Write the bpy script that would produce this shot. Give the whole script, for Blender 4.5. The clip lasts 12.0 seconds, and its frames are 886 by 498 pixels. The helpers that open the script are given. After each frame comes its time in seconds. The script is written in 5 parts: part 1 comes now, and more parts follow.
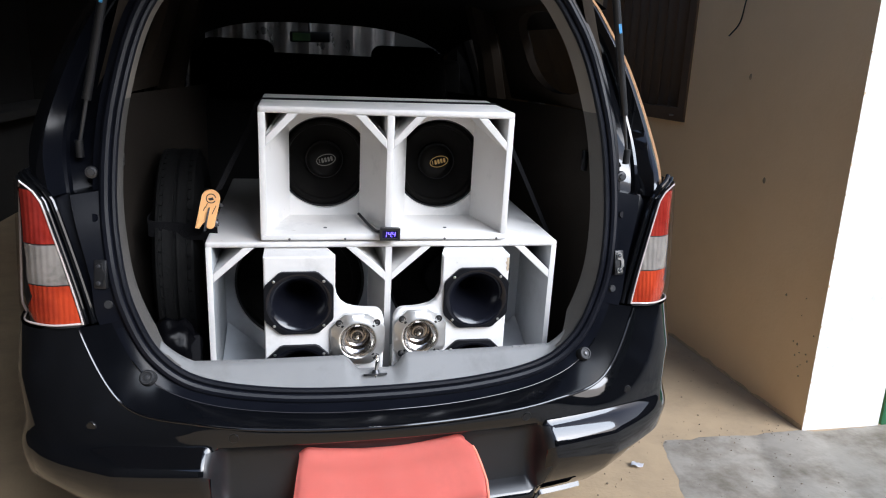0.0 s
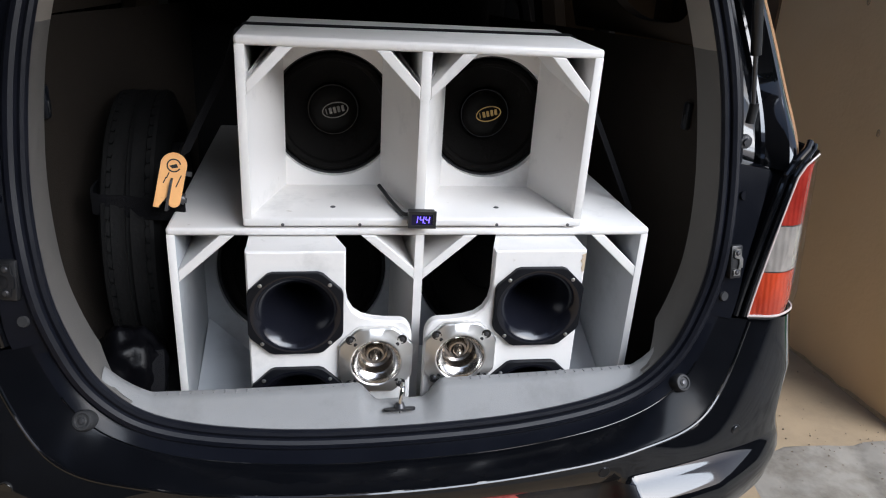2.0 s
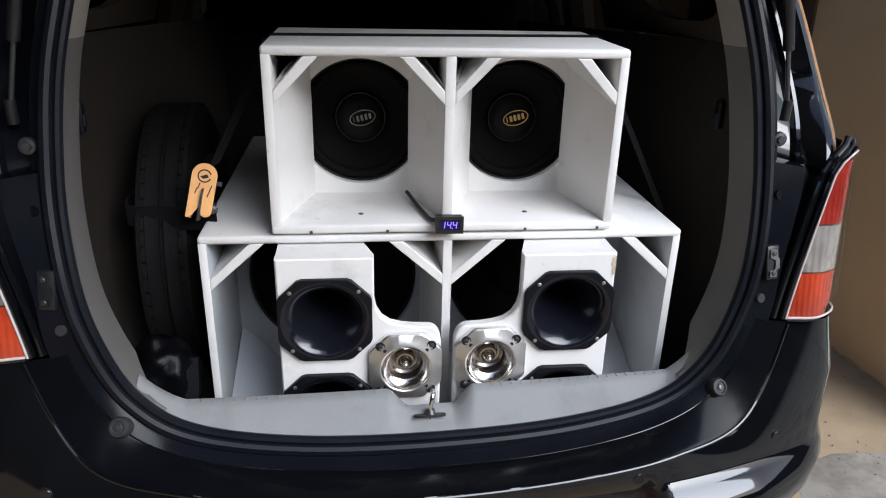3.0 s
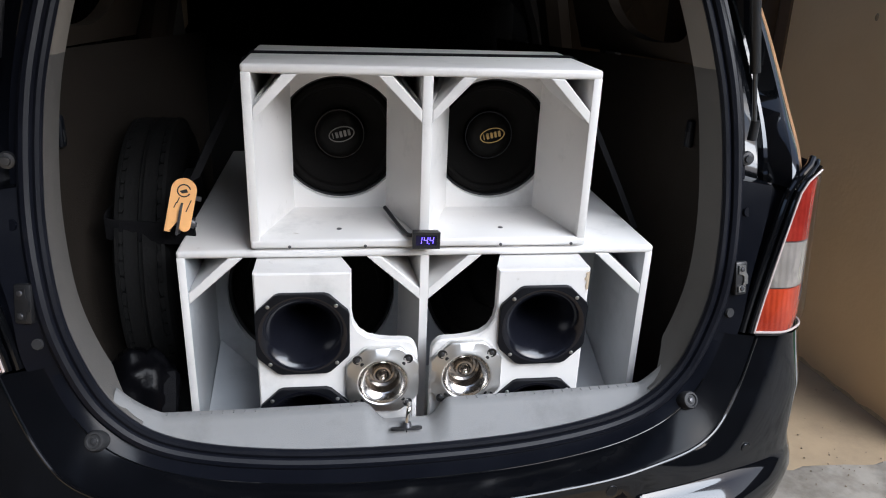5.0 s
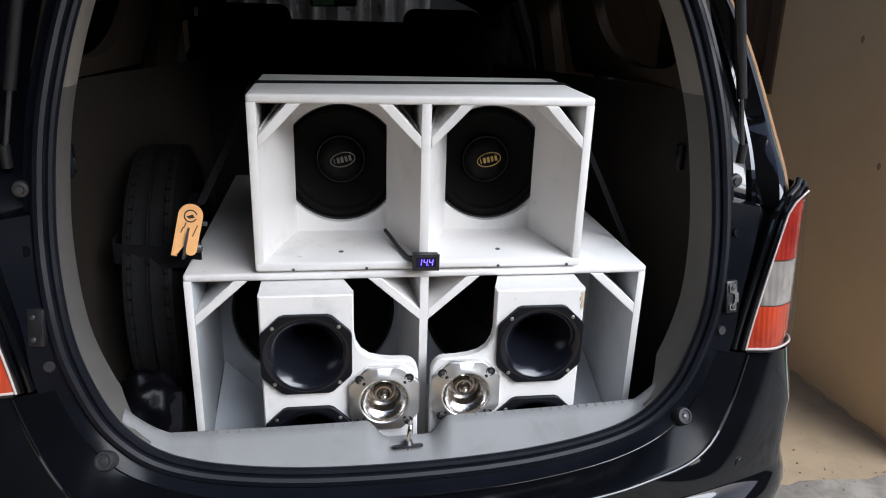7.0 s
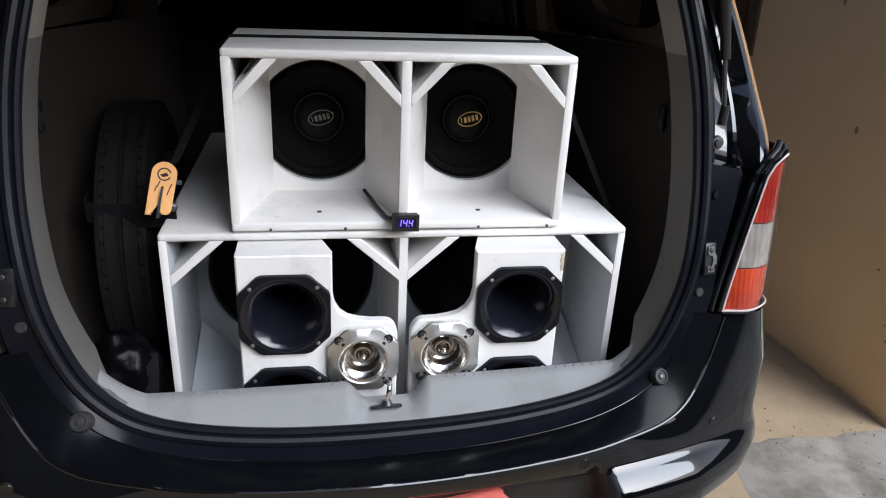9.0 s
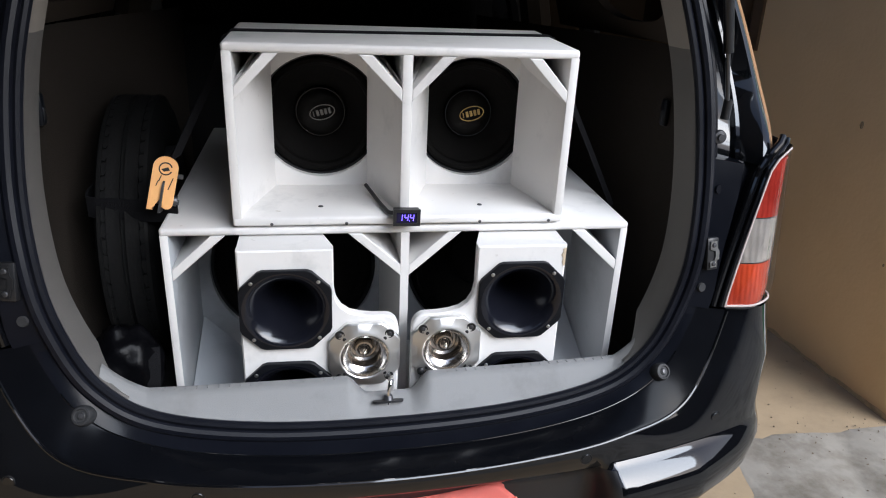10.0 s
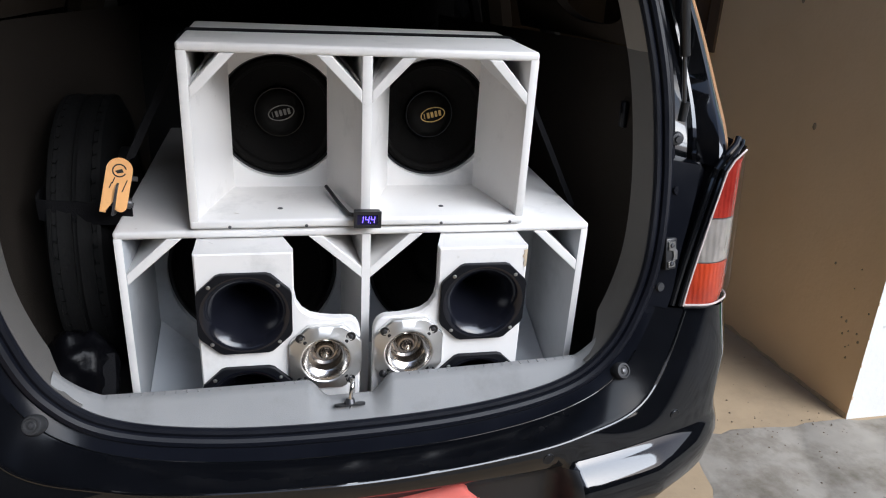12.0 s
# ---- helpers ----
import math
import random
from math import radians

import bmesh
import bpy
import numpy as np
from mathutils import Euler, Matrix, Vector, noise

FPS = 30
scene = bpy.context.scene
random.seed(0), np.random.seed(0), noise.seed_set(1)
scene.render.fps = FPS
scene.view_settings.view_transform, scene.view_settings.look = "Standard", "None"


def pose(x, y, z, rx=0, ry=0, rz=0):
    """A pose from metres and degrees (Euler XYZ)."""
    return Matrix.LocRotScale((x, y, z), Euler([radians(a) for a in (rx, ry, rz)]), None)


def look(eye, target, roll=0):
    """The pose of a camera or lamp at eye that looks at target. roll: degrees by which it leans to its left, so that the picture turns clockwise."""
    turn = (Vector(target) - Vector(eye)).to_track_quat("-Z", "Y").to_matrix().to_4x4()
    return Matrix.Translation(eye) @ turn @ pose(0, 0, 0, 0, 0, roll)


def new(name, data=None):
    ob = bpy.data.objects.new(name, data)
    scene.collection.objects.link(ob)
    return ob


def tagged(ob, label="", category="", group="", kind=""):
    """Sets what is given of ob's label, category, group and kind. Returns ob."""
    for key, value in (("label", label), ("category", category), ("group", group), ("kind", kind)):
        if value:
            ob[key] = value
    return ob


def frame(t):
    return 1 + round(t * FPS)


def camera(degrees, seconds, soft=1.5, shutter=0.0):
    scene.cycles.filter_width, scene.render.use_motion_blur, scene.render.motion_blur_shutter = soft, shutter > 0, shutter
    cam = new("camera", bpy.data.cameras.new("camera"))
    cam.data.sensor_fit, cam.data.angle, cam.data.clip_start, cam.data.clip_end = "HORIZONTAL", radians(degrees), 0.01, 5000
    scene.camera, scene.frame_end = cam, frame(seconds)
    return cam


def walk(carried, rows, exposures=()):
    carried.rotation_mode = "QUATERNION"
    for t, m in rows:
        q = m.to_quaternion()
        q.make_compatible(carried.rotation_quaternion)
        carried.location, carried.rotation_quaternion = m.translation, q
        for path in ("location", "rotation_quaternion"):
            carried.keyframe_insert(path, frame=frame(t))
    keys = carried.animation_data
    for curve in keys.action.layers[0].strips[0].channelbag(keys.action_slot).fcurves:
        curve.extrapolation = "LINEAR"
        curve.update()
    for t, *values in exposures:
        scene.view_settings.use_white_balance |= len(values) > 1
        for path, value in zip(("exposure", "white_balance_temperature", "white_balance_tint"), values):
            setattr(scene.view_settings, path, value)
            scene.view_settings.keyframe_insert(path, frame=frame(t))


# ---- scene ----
cam = camera(63.3, 12.0, 1.1)
PATH = [
    (0, (-0.259, -1.866, 1.409), (0.152, 0.027, 0.912), 2.6),
    (0.5, (-0.27, -1.784, 1.373), (0.172, 0.087, 0.823), 4.8),
    (1, (-0.198, -1.56, 1.379), (0.141, 0.333, 0.829), 2.3),
    (1.5, (-0.179, -1.428, 1.392), (0.151, 0.445, 0.774), 2.1),
    (2, (-0.21, -1.315, 1.391), (0.146, 0.527, 0.699), 3.4),
    (2.5, (-0.203, -1.31, 1.369), (0.075, 0.547, 0.682), 2.0),
    (3, (-0.191, -1.316, 1.385), (0.062, 0.55, 0.71), 1.4),
    (5, (-0.184, -1.338, 1.395), (0.119, 0.533, 0.758), 2.1),
    (5.5, (-0.198, -1.339, 1.417), (0.129, 0.534, 0.794), 2.3),
    (6, (-0.191, -1.364, 1.42), (0.145, 0.522, 0.844), 1.1),
    (6.5, (-0.197, -1.37, 1.415), (0.137, 0.508, 0.813), 2.1),
    (7, (-0.193, -1.375, 1.416), (0.117, 0.51, 0.826), 1.7),
    (9, (-0.193, -1.363, 1.411), (0.173, 0.478, 0.721), 2.6),
    (9.5, (-0.193, -1.358, 1.416), (0.178, 0.476, 0.711), 2.6),
    (10, (-0.186, -1.363, 1.408), (0.167, 0.477, 0.707), 2.5),
    (10.5, (-0.187, -1.363, 1.408), (0.179, 0.473, 0.704), 2.9),
    (11, (-0.174, -1.358, 1.41), (0.285, 0.459, 0.712), 3.7),
    (11.5, (-0.172, -1.356, 1.411), (0.292, 0.456, 0.702), 3.5),
    (12, (-0.178, -1.358, 1.412), (0.27, 0.461, 0.713), 3.2),
]
walk(cam, [(t, look(eye, target, roll)) for t, eye, target, roll in PATH], [(0.0, 0.52, 5880, 12), (0.6, 0.49, 5880, 12), (1.0, 0.38, 5960, 12), (2.5, 0.26, 5960, 12), (12.0, 0.30, 5960, 12)])
# ---- rest ----

# ---------------------------------------------------------------- world and light
world = bpy.data.worlds.new("sky")
scene.world = world
world.use_nodes = True
wn = world.node_tree.nodes
sky = wn.new("ShaderNodeTexSky")
sky.sky_type = "NISHITA"
sky.sun_disc = False
sky.sun_elevation = radians(32)
sky.sun_rotation = radians(141)
sky.air_density, sky.dust_density = 1.0, 3.0
world.node_tree.links.new(sky.outputs[0], wn["Background"].inputs[0])
wn["Background"].inputs[1].default_value = 0.15
sun = new("sun", bpy.data.lights.new("sun", "SUN"))
sun.data.energy, sun.data.angle, sun.data.color = 3.7, radians(46), (0.90, 0.96, 1.0)
sun.matrix_world = look((3.6, -4.4, 4.5), (0, 0, 0))

# ---------------------------------------------------------------- materials
def material(name, color, rough=0.5, metal=0.0, coat=0.0, vary=0.12, scale=8.0, bump=0.0, bump_scale=60.0,
             stain=None, stain_scale=2.0, stain_range=(0.5, 0.7), rough_vary=0.08, spec=0.5, ribs=0.0, specks=None):
    """A procedural surface: base colour varied at two scales, stains with a shape of their own, fine relief."""
    m = bpy.data.materials.new(name)
    m.use_nodes = True
    n, link = m.node_tree.nodes, m.node_tree.links.new
    b = n["Principled BSDF"]
    b.inputs["Roughness"].default_value = rough
    b.inputs["Metallic"].default_value = metal
    b.inputs["Coat Weight"].default_value = coat
    b.inputs["Coat Roughness"].default_value = 0.04
    b.inputs["Specular IOR Level"].default_value = spec
    co = n.new("ShaderNodeTexCoord")
    fine = n.new("ShaderNodeTexNoise")
    fine.inputs["Scale"].default_value, fine.inputs["Detail"].default_value = scale, 6
    link(co.outputs["Object"], fine.inputs["Vector"])
    mix = n.new("ShaderNodeMixRGB")
    mix.inputs[1].default_value = (*[c * (1 - vary) for c in color], 1)
    mix.inputs[2].default_value = (*[min(1, c * (1 + vary)) for c in color], 1)
    link(fine.outputs["Fac"], mix.inputs[0])
    out = mix.outputs[0]
    if stain:
        big = n.new("ShaderNodeTexNoise")
        big.inputs["Scale"].default_value, big.inputs["Detail"].default_value = stain_scale, 9
        big.inputs["Roughness"].default_value = 0.65
        link(co.outputs["Object"], big.inputs["Vector"])
        ramp = n.new("ShaderNodeMapRange")
        ramp.inputs["From Min"].default_value, ramp.inputs["From Max"].default_value = stain_range
        link(big.outputs["Fac"], ramp.inputs["Value"])
        second = n.new("ShaderNodeMixRGB")
        second.inputs[2].default_value = (*stain, 1)
        link(ramp.outputs[0], second.inputs[0])
        link(out, second.inputs[1])
        out = second.outputs[0]
    if specks:
        dots = n.new("ShaderNodeTexNoise")
        dots.inputs["Scale"].default_value, dots.inputs["Detail"].default_value = 38, 3
        link(co.outputs["Object"], dots.inputs["Vector"])
        cut = n.new("ShaderNodeMapRange")
        cut.inputs["From Min"].default_value, cut.inputs["From Max"].default_value = 0.72, 0.84
        link(dots.outputs["Fac"], cut.inputs["Value"])
        third = n.new("ShaderNodeMixRGB")
        third.inputs[2].default_value = (*specks, 1)
        link(cut.outputs[0], third.inputs[0])
        link(out, third.inputs[1])
        out = third.outputs[0]
    link(out, b.inputs["Base Color"])
    rr = n.new("ShaderNodeMapRange")
    rr.inputs["To Min"].default_value, rr.inputs["To Max"].default_value = max(0.02, rough - rough_vary), min(1, rough + rough_vary)
    link(fine.outputs["Fac"], rr.inputs["Value"])
    link(rr.outputs[0], b.inputs["Roughness"])
    if ribs:
        wave = n.new("ShaderNodeTexWave")
        wave.bands_direction = "X"
        wave.inputs["Scale"].default_value, wave.inputs["Distortion"].default_value = ribs, 0.5
        link(co.outputs["Object"], wave.inputs["Vector"])
        wb = n.new("ShaderNodeBump")
        wb.inputs["Strength"].default_value, wb.inputs["Distance"].default_value = 0.35, 0.002
        link(wave.outputs["Fac"], wb.inputs["Height"])
        link(wb.outputs[0], b.inputs["Normal"])
    if bump:
        bn = n.new("ShaderNodeTexNoise")
        bn.inputs["Scale"].default_value, bn.inputs["Detail"].default_value = bump_scale, 5
        link(co.outputs["Object"], bn.inputs["Vector"])
        bp = n.new("ShaderNodeBump")
        bp.inputs["Strength"].default_value, bp.inputs["Distance"].default_value = bump, 0.004
        link(bn.outputs["Fac"], bp.inputs["Height"])
        link(bp.outputs[0], b.inputs["Normal"])
    return m


def emitter(name, color, strength):
    m = bpy.data.materials.new(name)
    m.use_nodes = True
    b = m.node_tree.nodes["Principled BSDF"]
    b.inputs["Base Color"].default_value = (*color, 1)
    b.inputs["Emission Color"].default_value = (*color, 1)
    b.inputs["Emission Strength"].default_value = strength
    return m


def pane_glass(name, tint):
    m = bpy.data.materials.new(name)
    m.use_nodes = True
    n, link = m.node_tree.nodes, m.node_tree.links.new
    n.remove(n["Principled BSDF"])
    clear = n.new("ShaderNodeBsdfTransparent")
    clear.inputs[0].default_value = (*tint, 1)
    gloss = n.new("ShaderNodeBsdfGlossy")
    gloss.inputs["Roughness"].default_value = 0.02
    mix = n.new("ShaderNodeMixShader")
    mix.inputs[0].default_value = 0.07
    link(clear.outputs[0], mix.inputs[1])
    link(gloss.outputs[0], mix.inputs[2])
    link(mix.outputs[0], n["Material Output"].inputs[0])
    return m


M_PAINT = material("black_car_paint", (0.0030, 0.0032, 0.0040), 0.06, coat=0.3, vary=0.3, scale=30, rough_vary=0.04,
                   stain=(0.006, 0.0068, 0.009), stain_scale=5, stain_range=(0.55, 0.8))
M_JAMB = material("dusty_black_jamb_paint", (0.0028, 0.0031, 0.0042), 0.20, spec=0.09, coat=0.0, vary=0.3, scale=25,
                  stain=(0.010, 0.010, 0.011), stain_scale=9, stain_range=(0.6, 0.8), rough_vary=0.06)
M_JPLASTIC = material("satin_black_plastic", (0.006, 0.007, 0.010), 0.34, spec=0.30, vary=0.2, scale=50, bump=0.1, bump_scale=400)
M_RUBBER = material("seal_rubber", (0.0045, 0.0052, 0.0085), 0.40, vary=0.3, scale=20, spec=0.20, stain=(0.012, 0.012, 0.014), stain_scale=14,
                    stain_range=(0.6, 0.8))
M_PANEL = material("smooth_black_panel", (0.004, 0.0046, 0.0072), 0.24, spec=0.13, vary=0.2, scale=20)
M_STOP = material("dusty_grey_rubber", (0.030, 0.030, 0.031), 0.5, vary=0.25, scale=60, spec=0.25)
M_TYRE = material("tyre_rubber", (0.006, 0.006, 0.006), 0.75, vary=0.3, scale=30, bump=0.3, bump_scale=120,
                  stain=(0.013, 0.0125, 0.012), stain_scale=12, stain_range=(0.6, 0.8), spec=0.12)
M_TRIM = material("grey_moulded_trim", (0.20, 0.20, 0.198), 0.6, vary=0.08, scale=14, bump=0.25, bump_scale=700,
                  stain=(0.13, 0.128, 0.124), stain_scale=7, stain_range=(0.5, 0.8))
M_TRIM_SIDE = material("taupe_moulded_trim", (0.105, 0.099, 0.091), 0.6, vary=0.08, scale=14, bump=0.25, bump_scale=700,
                       stain=(0.085, 0.080, 0.072), stain_scale=7, stain_range=(0.5, 0.8), spec=0.3)
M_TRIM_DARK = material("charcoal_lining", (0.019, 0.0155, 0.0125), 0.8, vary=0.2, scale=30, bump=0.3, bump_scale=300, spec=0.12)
M_TRIM_BEIGE = material("beige_pillar_trim", (0.24, 0.215, 0.185), 0.65, vary=0.06, scale=15, bump=0.15, bump_scale=500)
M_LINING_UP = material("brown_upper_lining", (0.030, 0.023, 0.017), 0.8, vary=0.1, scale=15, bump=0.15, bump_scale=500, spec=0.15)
M_CARPET = material("dark_boot_carpet", (0.02, 0.02, 0.02), 0.95, vary=0.4, scale=200, bump=0.5, bump_scale=500, spec=0.12)
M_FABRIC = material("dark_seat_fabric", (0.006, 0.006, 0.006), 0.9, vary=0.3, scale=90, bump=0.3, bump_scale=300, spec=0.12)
M_WHITE = material("white_painted_wood", (0.725, 0.71, 0.69), 0.38, vary=0.04, scale=12, bump=0.12, bump_scale=45,
                   stain=(0.51, 0.505, 0.49), stain_scale=7, stain_range=(0.56, 0.78), specks=(0.42, 0.39, 0.34))
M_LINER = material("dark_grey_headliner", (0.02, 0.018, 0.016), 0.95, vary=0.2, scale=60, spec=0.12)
# the grey stands in for shade inside the lower box's bays
M_SHADEWOOD = material("shade_greyed_wood", (0.40, 0.42, 0.44), 0.5, vary=0.08, scale=9, bump=0.15, bump_scale=40,
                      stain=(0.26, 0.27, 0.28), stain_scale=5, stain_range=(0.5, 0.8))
M_CHIP = material("bare_wood_chip", (0.48, 0.39, 0.28), 0.8, vary=0.2, scale=60)
M_HORN = material("black_horn_plastic", (0.006, 0.0065, 0.010), 0.17, spec=0.5, vary=0.2, scale=40, rough_vary=0.04)
M_FLANGE = material("matt_horn_flange", (0.006, 0.0065, 0.0085), 0.42, spec=0.15, vary=0.25, scale=60, bump=0.1, bump_scale=300)
M_CONE = material("black_paper_cone", (0.004, 0.0035, 0.003), 0.85, vary=0.3, scale=60, bump=0.2, bump_scale=200, spec=0.12)
M_CAP = material("glossy_dust_cap", (0.004, 0.0035, 0.003), 0.6, spec=0.15, vary=0.3, scale=40)
M_ALU = material("machined_aluminium", (0.80, 0.79, 0.77), 0.36, metal=1.0, vary=0.06, scale=40, rough_vary=0.08)
M_CHROME = material("polished_chrome", (0.85, 0.83, 0.80), 0.06, metal=1.0, vary=0.04, scale=30, rough_vary=0.03)
M_DISH = material("brushed_dish_aluminium", (0.46, 0.42, 0.38), 0.24, metal=1.0, vary=0.1, scale=50, rough_vary=0.06)
M_RING = material("turned_aluminium_rim", (0.72, 0.69, 0.65), 0.20, metal=1.0, vary=0.15, scale=30, rough_vary=0.08)
M_STEEL = material("zinc_screw_steel", (0.55, 0.54, 0.52), 0.3, metal=1.0, vary=0.1, scale=60)
M_DARKSTEEL = material("dull_dark_steel", (0.10, 0.10, 0.105), 0.4, metal=0.8, vary=0.2, scale=60)
M_BLACK = material("plain_black_plastic", (0.012, 0.012, 0.013), 0.4, vary=0.2, scale=40)
M_GOLD = material("printed_gold_badge", (0.55, 0.36, 0.12), 0.4, vary=0.1, scale=60)
M_SILVERPRINT = material("faded_grey_badge", (0.20, 0.19, 0.17), 0.5, vary=0.1, scale=60)
M_DIGIT = emitter("blue_violet_digits", (0.16, 0.10, 1.0), 2.8)
M_SCREEN = material("dark_display_window", (0.008, 0.006, 0.03), 0.15, vary=0.1, scale=40)
M_ORANGE = material("amber_coated_steel", (0.80, 0.42, 0.16), 0.42, vary=0.12, scale=30, stain=(0.45, 0.2, 0.08), stain_scale=25,
                    stain_range=(0.6, 0.75))
M_WEB = material("black_webbing", (0.0055, 0.0055, 0.0065), 0.8, vary=0.3, scale=200, bump=0.5, bump_scale=600, spec=0.12)
M_BAG = material("shiny_black_bag", (0.002, 0.002, 0.0026), 0.32, spec=0.10, vary=0.3, scale=20, bump=0.6, bump_scale=30)
M_TOWEL = material("coral_cotton_cloth", (0.86, 0.235, 0.19), 0.95, vary=0.07, scale=40, bump=0.3, bump_scale=900,
                   stain=(0.76, 0.18, 0.14), stain_scale=5, stain_range=(0.45, 0.85))
M_PIPING = material("pale_coral_hem", (0.80, 0.25, 0.17), 0.95, vary=0.1, scale=90)
M_RED = material("red_lens", (0.36, 0.036, 0.024), 0.2, coat=0.4, vary=0.35, scale=10, spec=0.5, stain=(0.20, 0.012, 0.008), stain_scale=7, stain_range=(0.45, 0.7), ribs=28)
M_AMBERRED = material("orange_red_lens", (0.50, 0.060, 0.020), 0.2, coat=0.4, vary=0.35, scale=10, spec=0.5, stain=(0.24, 0.018, 0.009), stain_scale=7, stain_range=(0.45, 0.7), ribs=28)
M_CLEAR = material("clear_lens_over_reflector", (0.66, 0.64, 0.60), 0.18, metal=0.6, coat=0.6, vary=0.25, scale=40, stain=(0.34, 0.32, 0.30), stain_scale=14, stain_range=(0.5, 0.66), ribs=22)
M_EDGE = material("clear_lens_rim", (0.55, 0.47, 0.44), 0.12, coat=1.0, vary=0.2, scale=30)
M_TANREFLECT = material("painted_tan_reflection", (0.30, 0.165, 0.080), 0.35, vary=0.25, scale=25, stain=(0.12, 0.065, 0.035), stain_scale=12, stain_range=(0.55, 0.75))
M_COVER = pane_glass("clear_lamp_cover", (0.93, 0.90, 0.88))
M_TINT = pane_glass("dark_tinted_glass", (0.10, 0.09, 0.08))
M_SCREENGLASS = pane_glass("windscreen_glass", (0.75, 0.78, 0.77))
M_WALL = material("cream_wall_paint", (0.93, 0.66, 0.37), 0.85, vary=0.06, scale=3, bump=0.35, bump_scale=60,
                  stain=(0.84, 0.56, 0.28), stain_scale=0.9, stain_range=(0.45, 0.8))
M_WALLWHITE = material("white_lime_wall", (0.74, 0.73, 0.70), 0.85, vary=0.06, scale=6, bump=0.3, bump_scale=50,
                       stain=(0.66, 0.62, 0.56), stain_scale=2.5, stain_range=(0.58, 0.8))
M_CEIL = material("dim_light_blocker", (0.06, 0.05, 0.04), 0.9, vary=0.15, scale=4)
# near-black base: the garage's deep shade is put into the colour
M_SHADED = material("shade_dark_render", (0.007, 0.0062, 0.005), 0.9, vary=0.15, scale=5, bump=0.3, bump_scale=40)
M_SOIL = material("sandy_cement_floor", (0.36, 0.265, 0.16), 0.9, vary=0.12, scale=10, bump=0.5, bump_scale=70,
                  stain=(0.27, 0.20, 0.125), stain_scale=3.5, stain_range=(0.48, 0.72))
M_CONC = material("rough_grey_concrete", (0.32, 0.285, 0.235), 0.9, vary=0.22, scale=14, bump=0.7, bump_scale=45,
                  stain=(0.15, 0.125, 0.092), stain_scale=4.2, stain_range=(0.45, 0.66))
M_BLUEMARK = material("blue_printed_mark", (0.05, 0.25, 0.5), 0.5, vary=0.1, scale=60)
M_DIRT = material("brown_splash_dirt", (0.66, 0.48, 0.29), 0.95, vary=0.35, scale=50, bump=0.4, bump_scale=90)
M_SMUDGE = material("faint_grey_smudge", (0.62, 0.61, 0.58), 0.9, vary=0.12, scale=60)
M_HOLE = material("chipped_render", (0.40, 0.29, 0.18), 0.95, vary=0.3, scale=90)
M_GRIT = material("dark_grit", (0.20, 0.155, 0.11), 0.95, vary=0.4, scale=90)
M_WINWOOD = material("dark_varnished_wood", (0.12, 0.072, 0.040), 0.35, vary=0.3, scale=20)
M_GREEN = material("green_door_paint", (0.03, 0.16, 0.07), 0.45, vary=0.12, scale=12)
M_FOIL = material("wrinkled_silver_sheet", (0.42, 0.40, 0.40), 0.3, metal=0.7, vary=0.6, scale=4, bump=1.0, bump_scale=9)
M_LEAF = material("dense_green_foliage", (0.045, 0.075, 0.025), 0.7, vary=0.6, scale=3, bump=0.6, bump_scale=8, stain=(0.015, 0.024, 0.010), stain_scale=1.2, stain_range=(0.42, 0.62), spec=0.2)
M_MIRROR = material("mirror_glass", (0.8, 0.8, 0.8), 0.03, metal=1.0, vary=0.02)
M_PAPER = material("crumpled_white_wrapper", (0.75, 0.75, 0.78), 0.6, vary=0.1, scale=40)

# ---------------------------------------------------------------- helpers of this scene
def mesh_of(bm, name, mat, angle=35):
    me = bpy.data.meshes.new(name)
    bmesh.ops.recalc_face_normals(bm, faces=bm.faces)
    bm.to_mesh(me)
    bm.free()
    for p in me.polygons:
        p.use_smooth = True
    me.set_sharp_from_angle(angle=radians(angle))
    for m in (mat if isinstance(mat, (list, tuple)) else [mat]):
        me.materials.append(m)
    return me


def part(name, bm, mat, parent=None, label="", m=None, angle=35):
    """Links a bmesh as one mesh object under a thing or a part."""
    ob = new(name, mesh_of(bm, name, mat, angle))
    if parent:
        ob.parent = parent
    if m is not None:
        ob.matrix_basis = m
    if label:
        ob["label"] = label
    return ob


def thing(name, label, category, m=None, group="", kind=""):
    ob = new(name)
    ob.empty_display_size = 0.05
    if m is not None:
        ob.matrix_world = m
    return tagged(ob, label, category, group, kind)


def box(bm, lo, hi, bevel=0.0, seg=2):
    """A block from corner to corner, with rounded edges."""
    r = bmesh.ops.create_cube(bm, size=1)
    for v in r["verts"]:
        v.co = Vector([(a + b) / 2 + c * (b - a) for a, b, c in zip(lo, hi, v.co)])
    if bevel:
        es = list({e for v in r["verts"] for e in v.link_edges})
        bmesh.ops.bevel(bm, geom=es, offset=bevel, segments=seg, affect="EDGES", profile=0.5)
    return bm


def block(lo, hi, bevel=0.0, seg=2):
    return box(bmesh.new(), lo, hi, bevel, seg)


def loft(bm, rows, closed=False, cap=False):
    """A skin over rows of points."""
    vs = [[bm.verts.new(p) for p in r] for r in rows]
    for a, b in zip(vs, vs[1:]):
        n = len(a)
        for i in range(n if closed else n - 1):
            j = (i + 1) % n
            if len({a[i], a[j], b[j], b[i]}) == 4:
                bm.faces.new((a[i], a[j], b[j], b[i]))
    if cap:
        bm.faces.new(vs[0])
        bm.faces.new(vs[-1])
    return bm


